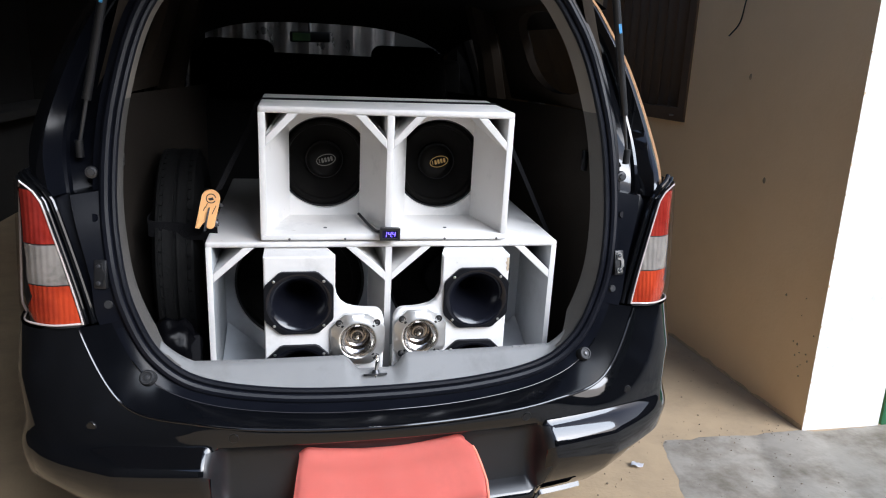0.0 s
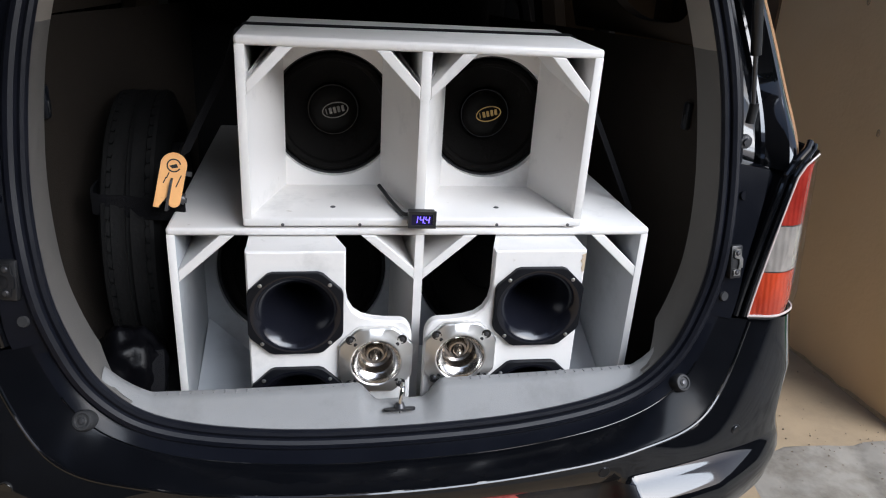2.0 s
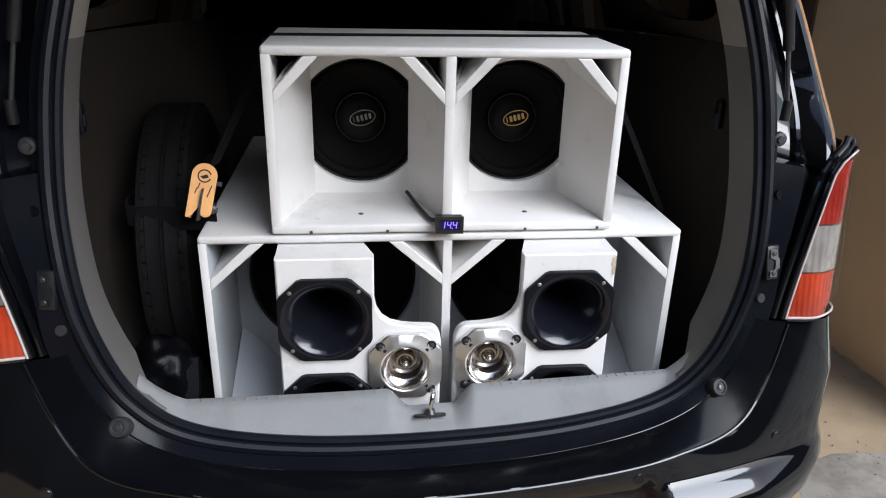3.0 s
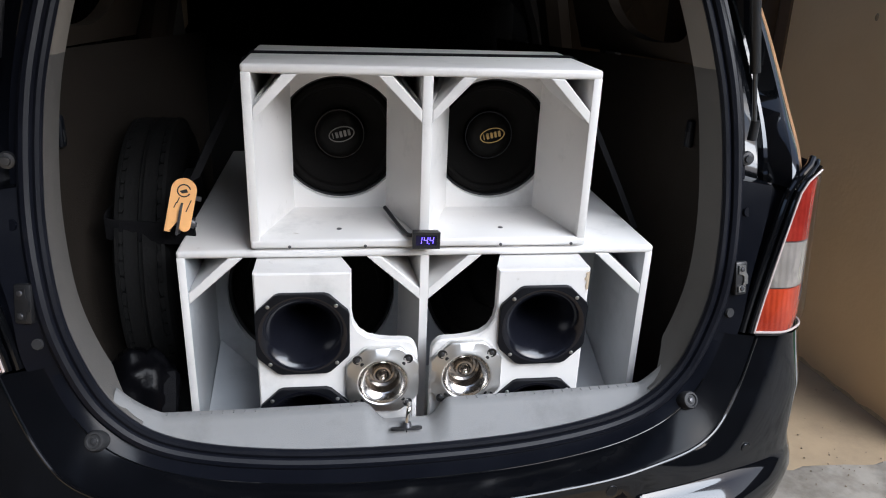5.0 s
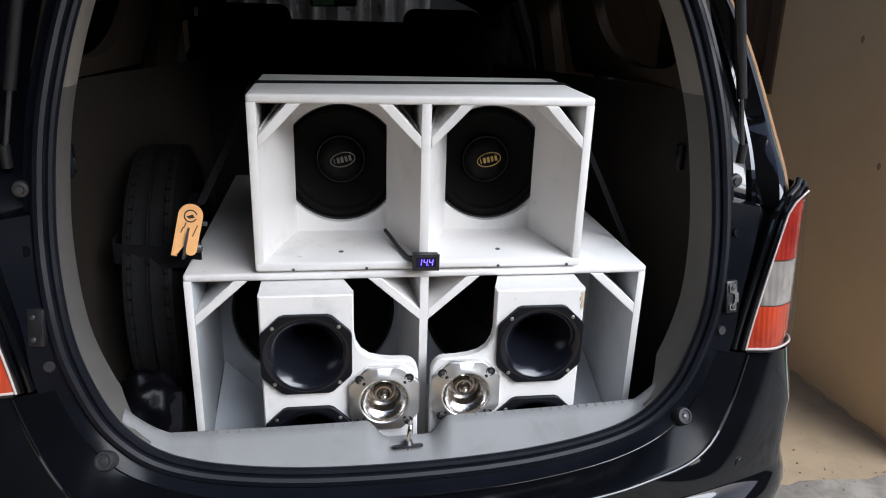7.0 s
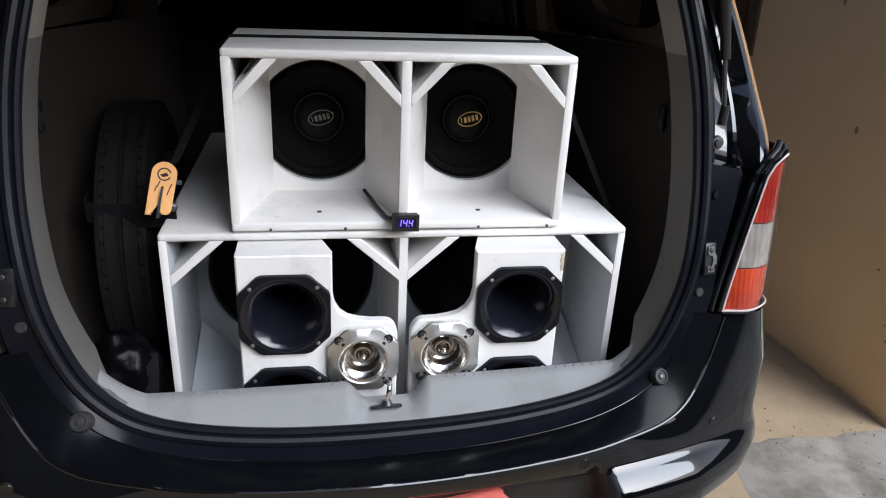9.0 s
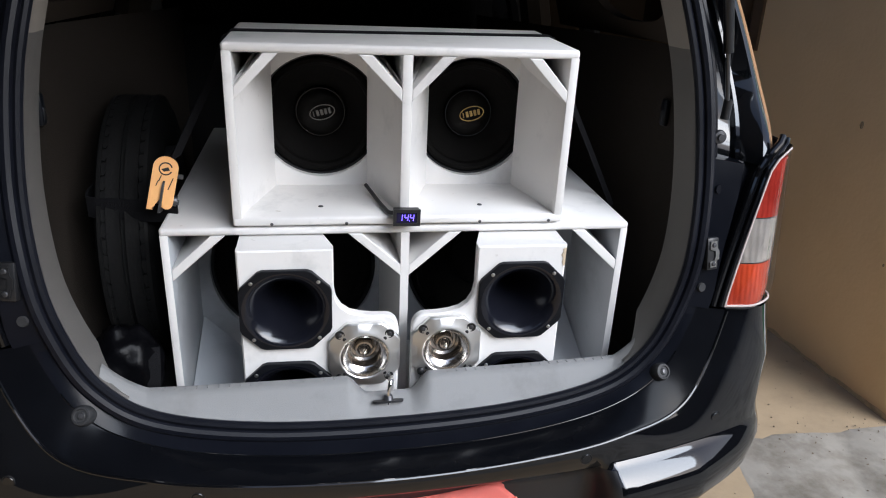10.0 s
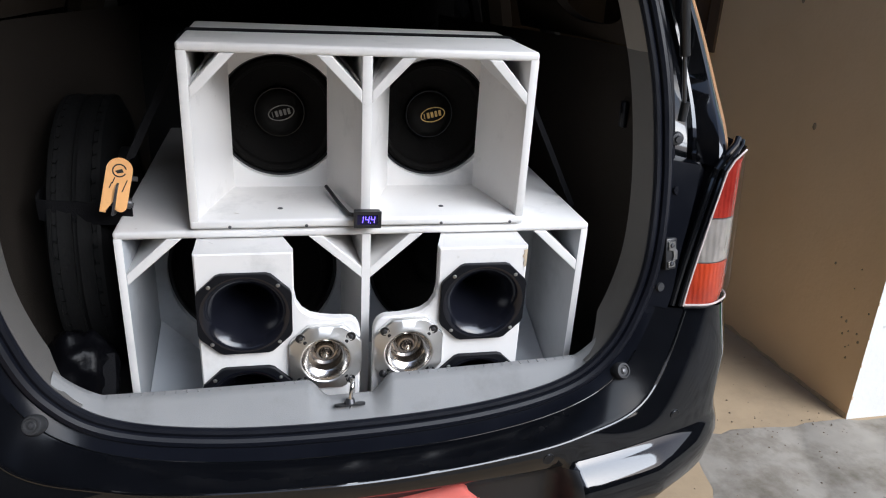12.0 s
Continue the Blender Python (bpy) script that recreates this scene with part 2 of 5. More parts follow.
def prism(outline, y0, y1, bevel=0.0, seg=2):
    """An outline in x, z drawn out from y0 to y1."""
    bm = bmesh.new()
    front = [bm.verts.new((x, y0, z)) for x, z in outline]
    back = [bm.verts.new((x, y1, z)) for x, z in outline]
    f = bm.faces.new(front)
    bm.faces.new(back[::-1])
    n = len(outline)
    for i in range(n):
        bm.faces.new((front[i], back[i], back[(i + 1) % n], front[(i + 1) % n]))
    if bevel:
        bmesh.ops.bevel(bm, geom=list(f.edges), offset=bevel, segments=seg, affect="EDGES")
    return bm


def holed(outer, inner, y0, y1):
    """A plate from y0 to y1 whose outline and opening are loops of equal length in x, z."""
    bm = bmesh.new()
    loft(bm, [[(x, y, z) for x, z in loop] for loop, y in ((outer, y1), (outer, y0), (inner, y0), (inner, y1), (outer, y1))], closed=True)
    bmesh.ops.remove_doubles(bm, verts=bm.verts, dist=1e-6)
    return bm


def lathe(profile, n=48, axis="y"):
    """Turns a profile of (radius, depth) about the y axis (or x, z)."""
    bm = bmesh.new()
    rows = []
    for r, d in profile:
        row = []
        for i in range(n):
            a = 2 * math.pi * i / n
            u, v = r * math.cos(a), r * math.sin(a)
            row.append({"y": (u, d, v), "x": (d, u, v), "z": (u, v, d)}[axis])
        rows.append(row)
    loft(bm, rows, closed=True)
    bmesh.ops.remove_doubles(bm, verts=bm.verts, dist=1e-6)
    return bm


def tube(points, radius, n=10, closed=False):
    """A round bar along points."""
    bm = bmesh.new()
    pts = [Vector(p) for p in points]
    rows = []
    last = None
    for i, p in enumerate(pts):
        a = pts[i - 1] if i or closed else p
        b = pts[(i + 1) % len(pts)] if i < len(pts) - 1 or closed else p
        d = (b - a).normalized()
        u = d.cross(Vector((0, 1, 0.01)) if last is None else last.cross(d).cross(d)).normalized() if last is None else (last - d * last.dot(d)).normalized()
        last = u
        w = d.cross(u)
        rows.append([p + radius * (math.cos(2 * math.pi * k / n) * u + math.sin(2 * math.pi * k / n) * w) for k in range(n)])
    if closed:
        rows.append(rows[0])
        loft(bm, rows, closed=True)
        bmesh.ops.remove_doubles(bm, verts=bm.verts, dist=1e-6)
    else:
        loft(bm, rows, closed=True, cap=True)
    return bm


def spline(ctrl, n):
    """n points on a smooth curve through the control points."""
    ctrl = [Vector(c) for c in ctrl]
    c = [2 * ctrl[0] - ctrl[1], *ctrl, 2 * ctrl[-1] - ctrl[-2]]
    lens = [0.0]
    for a, b in zip(ctrl, ctrl[1:]):
        lens.append(lens[-1] + (b - a).length)
    out = []
    for k in range(n):
        s = lens[-1] * k / (n - 1)
        i = max(j for j in range(len(ctrl) - 1) if lens[j] <= s + 1e-9)
        u = min(1.0, (s - lens[i]) / max(1e-9, lens[i + 1] - lens[i]))
        p0, p1, p2, p3 = c[i:i + 4]
        out.append(0.5 * (2 * p1 + (p2 - p0) * u + (2 * p0 - 5 * p1 + 4 * p2 - p3) * u * u + (3 * p1 - p0 - 3 * p2 + p3) * u ** 3))
    return out


def arc(cx, cz, r, a0, a1, n):
    return [(cx + r * math.cos(radians(a0 + (a1 - a0) * i / n)), cz + r * math.sin(radians(a0 + (a1 - a0) * i / n))) for i in range(n + 1)]


def rect_loop(x0, x1, z0, z1, cx, cz, n):
    """n points round a rectangle, at even angles about (cx, cz)."""
    out = []
    for i in range(n):
        a = 2 * math.pi * (i + 0.5) / n
        c, s = math.cos(a), math.sin(a)
        t = min(((x1 - cx) / c if c > 0 else (x0 - cx) / c) if abs(c) > 1e-9 else 9e9, ((z1 - cz) / s if s > 0 else (z0 - cz) / s) if abs(s) > 1e-9 else 9e9)
        out.append([cx + t * c, cz + t * s])
    for px, pz in ((x0, z0), (x0, z1), (x1, z0), (x1, z1)):
        k = min(range(n), key=lambda i: (out[i][0] - px) ** 2 + (out[i][1] - pz) ** 2)
        out[k] = [px, pz]
    return [tuple(p) for p in out]


def circle_loop(cx, cz, r, n):
    return [(cx + r * math.cos(2 * math.pi * (i + 0.5) / n), cz + r * math.sin(2 * math.pi * (i + 0.5) / n)) for i in range(n)]


def mirrored(half):
    """A closed loop from its right half, which runs from the bottom's middle to the top's."""
    return half + [Vector((-p.x, p.y, p.z)) for p in half[-2:0:-1]]

# ---------------------------------------------------------------- the setting
def setting(name, bm, mat, label, category):
    return tagged(part(name, bm, mat, None, "", None, 30), label, category, kind="structure")


bm = bmesh.new()
bmesh.ops.create_grid(bm, x_segments=40, y_segments=40, size=150)
setting("ground", bm, M_SOIL, "sandy beige cement ground with worn dusty patches", "ground")

bm = bmesh.new()
rng = random.Random(4)
edge = [(30, 0.455), (2.6, 0.455)] + [(2.6 - 0.05 * k, 0.462 + 0.012 * rng.uniform(-1, 1)) for k in range(1, 29)]
edge += [(1.172 - 0.009 * k + 0.012 * noise.noise((k * 0.35, 2.1, 5)) + 0.005 * rng.uniform(-1, 1), 0.44 - 0.03 * k) for k in range(150)] + [(0.2, -30), (30, -30)]
lower = [bm.verts.new((x - (0.02 if k < 180 else 0), y + (0.012 if k < 30 else 0), -0.003)) for k, (x, y) in enumerate(edge)]
upper = [bm.verts.new((x, y, 0.004)) for x, y in edge]
bm.faces.new(upper)
for i in range(len(edge)):
    j = (i + 1) % len(edge)
    bm.faces.new((lower[i], lower[j], upper[j], upper[i]))
setting("pavement", bm, M_CONC, "rough grey concrete apron with dark stains", "pavement")

WX, WY = 1.81, 0.474
SWAP = Matrix(((0, 1, 0, 0), (1, 0, 0, 0), (0, 0, 1, 0), (0, 0, 0, 1)))
n = 48
bm = holed(rect_loop(WY, 5.6, -0.05, 2.75, 2.3, 1.65, n), rect_loop(1.70, 2.90, 1.165, 2.25, 2.3, 1.65, n), WX, WX + 0.37)
bm.transform(SWAP)
bm.normal_update()
for f in bm.faces:
    f.material_index = 1 if abs(f.normal.y) > 0.9 and f.calc_center_median().y < 0.6 else 0
wall = setting("wall_east", bm, [M_WALL, M_WALLWHITE], "cream plastered garage wall with stains and a bright white end", "wall")
# shade is in these walls' colour; the unseen yard stretch blocks left sky
setting("wall_west", block((-2.75, -11.0, -0.05), (-2.6, 5.6, 3.2)), M_SHADED, "garage wall with shade put into its near-black colour", "wall")
setting("wall_north", block((-2.6, 5.6, -0.05), (2.18, 5.75, 2.75)), M_SHADED, "garage back wall with shade put into its near-black colour", "wall")
# unseen roof pieces, added to block sky light from garage, boot and paint
setting("ceiling", block((-2.75, 0.52, 2.752), (0.95, 5.6, 2.86)), M_CEIL, "unseen garage ceiling added to shade the inside", "ceiling")
setting("ceiling_sky_block", block((-2.75, -3.4, 2.70), (-0.4, 0.515, 2.80)), M_CEIL, "unseen overhang added to keep sky out of the car's reflections", "ceiling")
setting("ceiling_shade_board", block((-2.6, 0.525, 2.15), (-0.95, 0.62, 2.751)), M_CEIL, "unseen board added to shade the garage's left side", "ceiling")
# belt of trees that closes the yard, seen in the car's paint
bm = bmesh.new()
loft(bm, [[(-8 + 0.3 * i + 0.3 * noise.noise((i * 0.9, j, 4)), -12.2 - 0.25 * j + 0.9 * noise.noise((i * 0.35, j * 0.8, 1)) + 0.4 * noise.noise((i * 1.3, j * 1.7, 6)),
           -0.05 + (7.0 + 1.8 * noise.noise((i * 0.16, 0.3, 2)) + 0.8 * noise.noise((i * 0.7, 0.9, 3))) * j / 9) for i in range(90)] for j in range(10)])
bmesh.ops.solidify(bm, geom=bm.faces, thickness=0.3)
setting("backdrop", bm, M_LEAF, "dark green belt of trees closing the yard", "trees")
# unseen wall, added to keep low sky out of the reflections
setting("wall_sky_block", block((8.8, -11.0, -0.05), (9.0, 0.47, 2.6)), M_SHADED, "unseen yard wall added to block the low sky", "wall")
setting("ledge", block((-2.6, 2.9, 0.86), (-2.3, 5.59, 0.93), 0.01), M_SHADED, "wall ledge with shade put into its near-black colour", "ledge")

# holes and scuffs in the plaster
rng = random.Random(8)
chips = [(0.965, 0.97, 0.010), (1.175, 1.416, 0.010), (0.70, 0.52, 0.004)]
chips += [(0.565 + 0.035 * rng.gauss(0, 1), 0.29 + 0.10 * rng.gauss(0, 1), rng.uniform(0.0015, 0.0042)) for k in range(12)]
for y, z, r in chips:
    ob = part("plaster_hole", lathe([(0.0001, 0.0022), (r * 0.5, 0.0018), (r * 0.62, -0.0008), (r * 0.95, 0.0026)], 12, "x"), M_HOLE, wall, "", Matrix.Translation((WX - 0.003, y, z)) @ Matrix.Diagonal((1, 1, 1.5, 1)))

# broken plaster along the corner and grey smudges on the white end of the wall
def blot(rng, cx, cz, r, tall, y0, y1):
    """An uneven flat blot in x, z."""
    return prism([(cx + r * rng.uniform(0.55, 1.1) * math.cos(2 * math.pi * k / 11), cz + tall * r * rng.uniform(0.55, 1.1) * math.sin(2 * math.pi * k / 11)) for k in range(11)], y0, y1)


rng = random.Random(33)
for k in range(12):
    part("corner_chip", blot(rng, WX + 0.0015, 0.06 + 0.13 * k + 0.05 * rng.random(), rng.uniform(0.002, 0.0045), rng.uniform(1.2, 3.0), WY - 0.0012, WY + 0.001), M_DIRT, wall)
for k in range(7):
    part("wall_smudge", blot(rng, WX + 0.05 + 0.042 * k, rng.uniform(0.12, 0.70), rng.uniform(0.005, 0.016), rng.uniform(0.5, 1.4), WY - 0.0008, WY + 0.001), M_SMUDGE, wall)

# soil splashed along the foot of the wall
bm = bmesh.new()
foot = [(WX - 0.0022, WY + 0.004 + 0.02 * i, 0.0) for i in range(150)]
loft(bm, [foot, [(x, y, 0.004 + 0.022 * max(0.0, 0.25 + noise.noise((y * 3.1, 0.4, 2)) + 0.5 * noise.noise((y * 14, 0.9, 5)))) for x, y, z in foot]])
part("dirt_splash", bm, M_DIRT, wall)

# window in the wall: dark varnished frame and vertical shutter boards
win = thing("window_1", "dark varnished wooden window with closed board shutters", "window", kind="structure")
part("window_frame", holed(rect_loop(1.70, 2.90, 1.165, 2.25, 2.3, 1.65, n), rect_loop(1.77, 2.83, 1.235, 2.18, 2.3, 1.65, n), WX - 0.012, WX + 0.10), M_WINWOOD, win, "", SWAP.copy())
for k in range(9):
    part("shutter_board", block((WX + 0.05, 1.773 + 0.1175 * k, 1.23), (WX + 0.075, 1.773 + 0.1175 * k + 0.112, 2.185), 0.008), M_WINWOOD, win)
part("latch", block((WX - 0.02, 1.80, 1.19), (WX - 0.012, 1.84, 1.20), 0.002), M_STEEL, win)

wire = tagged(part("wall_wire", tube(spline([(WX - 0.010, 1.235, 1.85), (WX - 0.02, 1.262, 1.757), (WX - 0.012, 1.30, 1.66), (WX - 0.025, 1.355, 1.60)], 14), 0.0035, 6), M_BLACK),
              "loose black wire hanging from the wall", "wire")

gate = thing("metal_gate", "green painted sheet metal gate beside the white wall", "gate")
part("gate_sheet", block((2.195, 0.49, 0.03), (3.3, 0.50, 2.1), 0.002), M_GREEN, gate)
for x in (2.195, 3.26):
    part("gate_post", block((x, 0.475, 0.0), (x + 0.04, 0.515, 2.1), 0.004), M_GREEN, gate)
for z in (0.03, 1.05, 2.06):
    part("gate_rail", block((2.236, 0.478, z), (3.259, 0.489, z + 0.04), 0.003), M_GREEN, gate)

bm = bmesh.new()
rows = []
for j in range(9):
    rows.append([(-1.0 + 1.7 * i / 90, 5.1 + 0.07 * math.sin(i * 0.62) + 0.05 * math.sin(i * 0.23) + 0.05 * noise.noise((i * 0.45, j * 0.9, 1)), 0.0 + 2.3 * j / 8) for i in range(91)])
loft(bm, rows)
bmesh.ops.solidify(bm, geom=bm.faces, thickness=0.006)
tagged(part("metal_sheet_screen", bm, M_FOIL, angle=80), "wrinkled silver sheeting standing behind the car", "sheeting")

bm = bmesh.new()
loft(bm, [[(0.01 * i + 0.004 * noise.noise((i, j, 3)), 0.012 * j, 0.004 + 0.008 * abs(noise.noise((i * .7, j * .9, 0)))) for i in range(6)] for j in range(4)])
bmesh.ops.solidify(bm, geom=bm.faces, thickness=0.002)
w = tagged(part("wrapper", bm, M_PAPER), "crumpled pale wrapper lying on the ground", "litter")
w.matrix_world = pose(0.955, 0.300, 0.004, 0, 0, -35) @ Matrix.Diagonal((0.85, 0.85, 1.5, 1))

bm = bmesh.new()
rng = random.Random(21)
for k in range(240):
    x, y = rng.uniform(0.75, 1.78), rng.uniform(-0.4, 1.4)
    if rng.random() < 0.3:
        y = 0.47 + rng.gauss(0, 0.05)
    r = rng.uniform(0.0008, 0.0032)
    mt = Matrix.Translation((x, y, 0.005)) @ Euler((rng.random() * 3, rng.random() * 3, rng.random() * 3)).to_matrix().to_4x4() @ Matrix.Diagonal((r, r * rng.uniform(0.5, 1.5), r * 0.6, 1))
    for v in bmesh.ops.create_cube(bm, size=1.6)["verts"]:
        v.co = mt @ v.co
tagged(part("grit", bm, M_GRIT), "dark grit and crumbs scattered on the ground", "debris", kind="stuff")

# ---------------------------------------------------------------- the car
CAR = pose(-0.041, 0, 0, 0, 0, 1.9)
car = thing("car", "glossy black compact minivan with its tailgate raised", "car", CAR)
K = 16


def ry(z):
    return float(np.interp(z, (0.40, 0.58, 0.64, 0.90, 1.134, 1.30, 1.50, 1.71), (-0.19, -0.150, -0.135, -0.108, -0.050, -0.015, 0.040, 0.100)))


def loop(stations, lo=0, hi=None):
    """Half a loop: smooth through its stations, K points to a stretch, so that loops match."""
    c = [Vector(s) for s in stations]
    e = [Vector((-c[1].x, c[1].y, c[1].z)), *c, Vector((-c[-2].x, c[-2].y, c[-2].z))]
    out = []
    for i in range(len(c) - 1):
        p0, p1, p2, p3 = e[i:i + 4]
        for k in range(K):
            u = k / K
            out.append(0.5 * (2 * p1 + (p2 - p0) * u + (2 * p0 - 5 * p1 + 4 * p2 - p3) * u * u + (3 * p1 - p0 - 3 * p2 + p3) * u ** 3))
    out.append(c[-1])
    return out


def inset(h, d, dy):
    """The half loop moved outwards by d in its plane and by dy in depth."""
    out = []
    for i, p in enumerate(h):
        a, b = h[max(0, i - 1)], h[min(len(h) - 1, i + 1)]
        if i == 0:
            a = Vector((-b.x, b.y, b.z))
        if i == len(h) - 1:
            b = Vector((-a.x, a.y, a.z))
        t = (b - a).normalized()
        out.append(p + Vector((t.z, 0, -t.x)).normalized() * d + Vector((0, dy, 0)))
    return out


SEAL_XZ = ((0, .582), (.25, .592), (.44, .627), (.538, .695), (.593, .80), (.621, .92), (.633, 1.09), (.611, 1.30), (.541, 1.52), (.405, 1.65), (0, 1.71))
SEAL = loop([(x, ry(z), z) for x, z in SEAL_XZ])
OUTER = loop([(0, -.278, .541), (.25, -.271, .549), (.44, -.252, .568), (.612, -.194, .602), (.712, -.130, .772), (.714, -.126, .88), (.774, -.090, 1.075),
              (.802, .035, 1.225), (.682, .090, 1.50), (.52, .16, 1.67), (0, .19, 1.75)])
NEAR = inset(SEAL, 0.016, 0.0)
STEP = inset(SEAL, 0.023, -0.010)
W = [max(0.0, min(1.0, 1.15 - i / (3.4 * K))) for i in range(len(SEAL))]
MID = [STEP[i].lerp(OUTER[i], 0.26) + W[i] * Vector((0, 0.0, -0.012)) for i in range(len(SEAL))]
FALL = [STEP[i].lerp(OUTER[i], 0.31) + W[i] * Vector((0, 0.0, -0.011)) for i in range(len(SEAL))]
LIP = [STEP[i].lerp(OUTER[i], 0.93) + Vector((0, 0.0, 0.004)) for i in range(len(SEAL))]
FLATMID = [STEP[i].lerp(OUTER[i], 0.52) + Vector((0, -0.004, 0)) for i in range(len(SEAL))]
GUTTER = [STEP[i].lerp(OUTER[i], 0.60) + Vector((0, 0.030, 0)) for i in range(len(SEAL))]
GAP = [STEP[i].lerp(OUTER[i], 0.84) + Vector((0, 0.034, 0)) for i in range(len(SEAL))]


def strip(loops, a, b, side):
    """Skin of the loops between stations a and b, on one side (1 or -1) or, from the middle, on both (0)."""
    bm = bmesh.new()
    sl = slice(int(a * K), int(b * K) + 1)
    for s in ((1, -1) if side == 0 else (side,)):
        loft(bm, [[Vector((s * p.x, p.y, p.z)) for p in l[sl]] for l in loops])
    bmesh.ops.remove_doubles(bm, verts=bm.verts, dist=1e-5)
    return bm


part("jamb_ledge", strip([SEAL, NEAR, STEP, MID], 0, 4, 0), M_PANEL, car, "smooth black ledge below the seal", None, 50)
part("rear_jamb", strip([MID, FALL, LIP, OUTER], 0, 4, 0), M_JAMB, car, "dusty black painted sill below the opening", None, 50)
for l, r, e in ((MID, 0.0016, 3.4 * K), (OUTER, 0.0036, 4 * K + 1)):
    part("panel_crease", tube([Vector((-p.x, p.y, p.z)) for p in l[int(e) - 1:0:-1]] + [p.copy() for p in l[:int(e)]], r, 8), M_PAINT, car)
for s in (-1, 1):
    part("pillar_panel", strip([SEAL, NEAR, STEP, FLATMID], 4, 6, s), M_PANEL, car, "smooth black panel beside the tail lamp")
    part("pillar_gutter", strip([FLATMID, GUTTER, GAP, OUTER], 4, 6, s), M_RUBBER, car, "black water gutter")
    ch = [SEAL, NEAR, inset(SEAL, 0.042, 0.006), inset(SEAL, 0.048, 0.052)]
    ch += [[STEP[i].lerp(OUTER[i], f) + Vector((0, d, 0)) for i in range(len(SEAL))] for f, d in ((0.57, 0.058), (0.61, 0.044), (0.66, 0.040), (0.84, 0.006), (0.88, 0.000))]
    part("pillar_flange", strip(ch[:3], 6, 9, s), M_PANEL, car, "", None, 20)
    part("pillar_jamb", strip(ch[2:], 6, 9, s), M_PAINT if s > 0 else M_PANEL, car, "glossy black pillar channel beside the opening", None, 20)
    part("pillar_edge", strip([ch[-1], [STEP[i].lerp(OUTER[i], 0.93) + Vector((0, -0.002, 0)) for i in range(len(SEAL))], OUTER], 6, 9, s), M_PAINT, car, "glossy black pillar edge")
    sec = [l[6 * K] for l in (STEP, FLATMID, GUTTER, GAP, OUTER)] + [l[6 * K] for l in ch[:1:-1]]
    bm = bmesh.new()
    bm.faces.new([bm.verts.new((s * p.x, p.y, p.z + 0.0004)) for p in sec])
    bmesh.ops.triangulate(bm, faces=bm.faces)
    part("pillar_shelf", bm, M_JAMB, car)
part("roof_jamb", strip([SEAL, NEAR, inset(SEAL, 0.034, 0.012), OUTER], 9, 10, 0), M_JAMB, car)
seal = part("door_seal", tube([p + Vector((0, -0.008, 0)) for p in mirrored(inset(SEAL, 0.014, 0))], 0.0125, 10, True), M_RUBBER, car, "black rubber opening seal")
part("seal_lip", tube([p + Vector((0, -0.006, 0)) for p in mirrored(inset(SEAL, -0.005, 0))], 0.0085, 8, True), M_RUBBER, seal)

# grey moulded band that lines the opening, and the cabin lining behind it
B0, B1, B2 = inset(SEAL, -0.008, 0.0), inset(SEAL, -0.012, 0.03), inset(SEAL, -0.010, 0.09)
for i in range(len(SEAL)):
    f = 1 - max(0.22, min(1.0, (i / K - 2.5) / 0.9))
    B1[i].y -= 0.03 * f
    B2[i].y -= 0.09 * f
for s in (-1, 1):
    part("opening_trim", strip([B0, B1, B2], 2.55, 7, s), M_TRIM_SIDE, car, "grey moulded plastic lining of the opening")
    part("pillar_trim", strip([B0, B1, B2], 7, 9, s), M_TRIM_BEIGE, car, "light beige plastic pillar trim")
part("roof_trim", strip([B0, B1, B2], 9, 10, 0), M_TRIM_BEIGE, car)

# load sill: grey trim with a sunk middle for the lock
def sill_row(x):
    q = abs(x) / 0.5
    d = max(0.0, min(1.0, (0.086 - abs(x + 0.006)) / 0.046))
    d = d * d * (3 - 2 * d)
    i = min(range(3 * K), key=lambda k: abs(SEAL[k].x - abs(x)))
    a, b = SEAL[max(0, i - 1)], SEAL[i + 1]
    z0 = a.z + (b.z - a.z) * (abs(x) - a.x) / max(1e-6, b.x - a.x) + 0.007
    y0 = ry(z0) - 0.003
    top = max(0.657 + 0.006 * q ** 3, z0 + (0.018 if x < 0 else 0.008)) - 0.040 * d
    return [(x, y0, z0), (x, y0 + 0.006, z0 + 0.004), (x, -0.118, max(z0 + 0.006, top - 0.008)), (x, -0.110, max(z0 + 0.008, top - 0.003)), (x, -0.104, max(z0 + 0.009, top)), (x, -0.092, max(z0 + 0.009, top + 0.001)),
            (x, -0.087, top - 0.005), (x, -0.085, 0.48)]


xs = [-0.538 + 1.076 * i / 212 for i in range(213)]
bm = loft(bmesh.new(), [sill_row(x) for x in xs])
sill = part("load_sill", bm, M_TRIM, car, "grey plastic load sill with a sunk lock recess", None, 50)
for s in (-1, 1):
    for k in range(19):
        x = s * (0.115 + 0.02 * k)
        top = 0.658 + 0.006 * (abs(x) / 0.5) ** 3
        part("sill_rib", block((x - 0.0010, -0.1030, top - 0.006), (x + 0.0010, -0.0940, top + 0.0007), 0.0003, 1), M_TRIM, sill)

# lock striker
lock = part("lock_striker", tube([(-0.010, -0.122, 0.604), (-0.007, -0.122, 0.644), (-0.005, -0.118, 0.653), (-0.003, -0.109, 0.657), (-0.001, -0.100, 0.653), (0.0, -0.096, 0.644), (0.0, -0.094, 0.604)], 0.0046, 10), M_CHROME, car, "shiny steel lock striker loop")
part("striker_plate", prism(arc(0.022, 0, 0.009, -90, 90, 8) + arc(-0.022, 0, 0.009, 90, 270, 8), -0.002, 0.002), M_BLACK, lock, "", pose(-0.010, -0.124, 0.6125, 72, 0, 0))
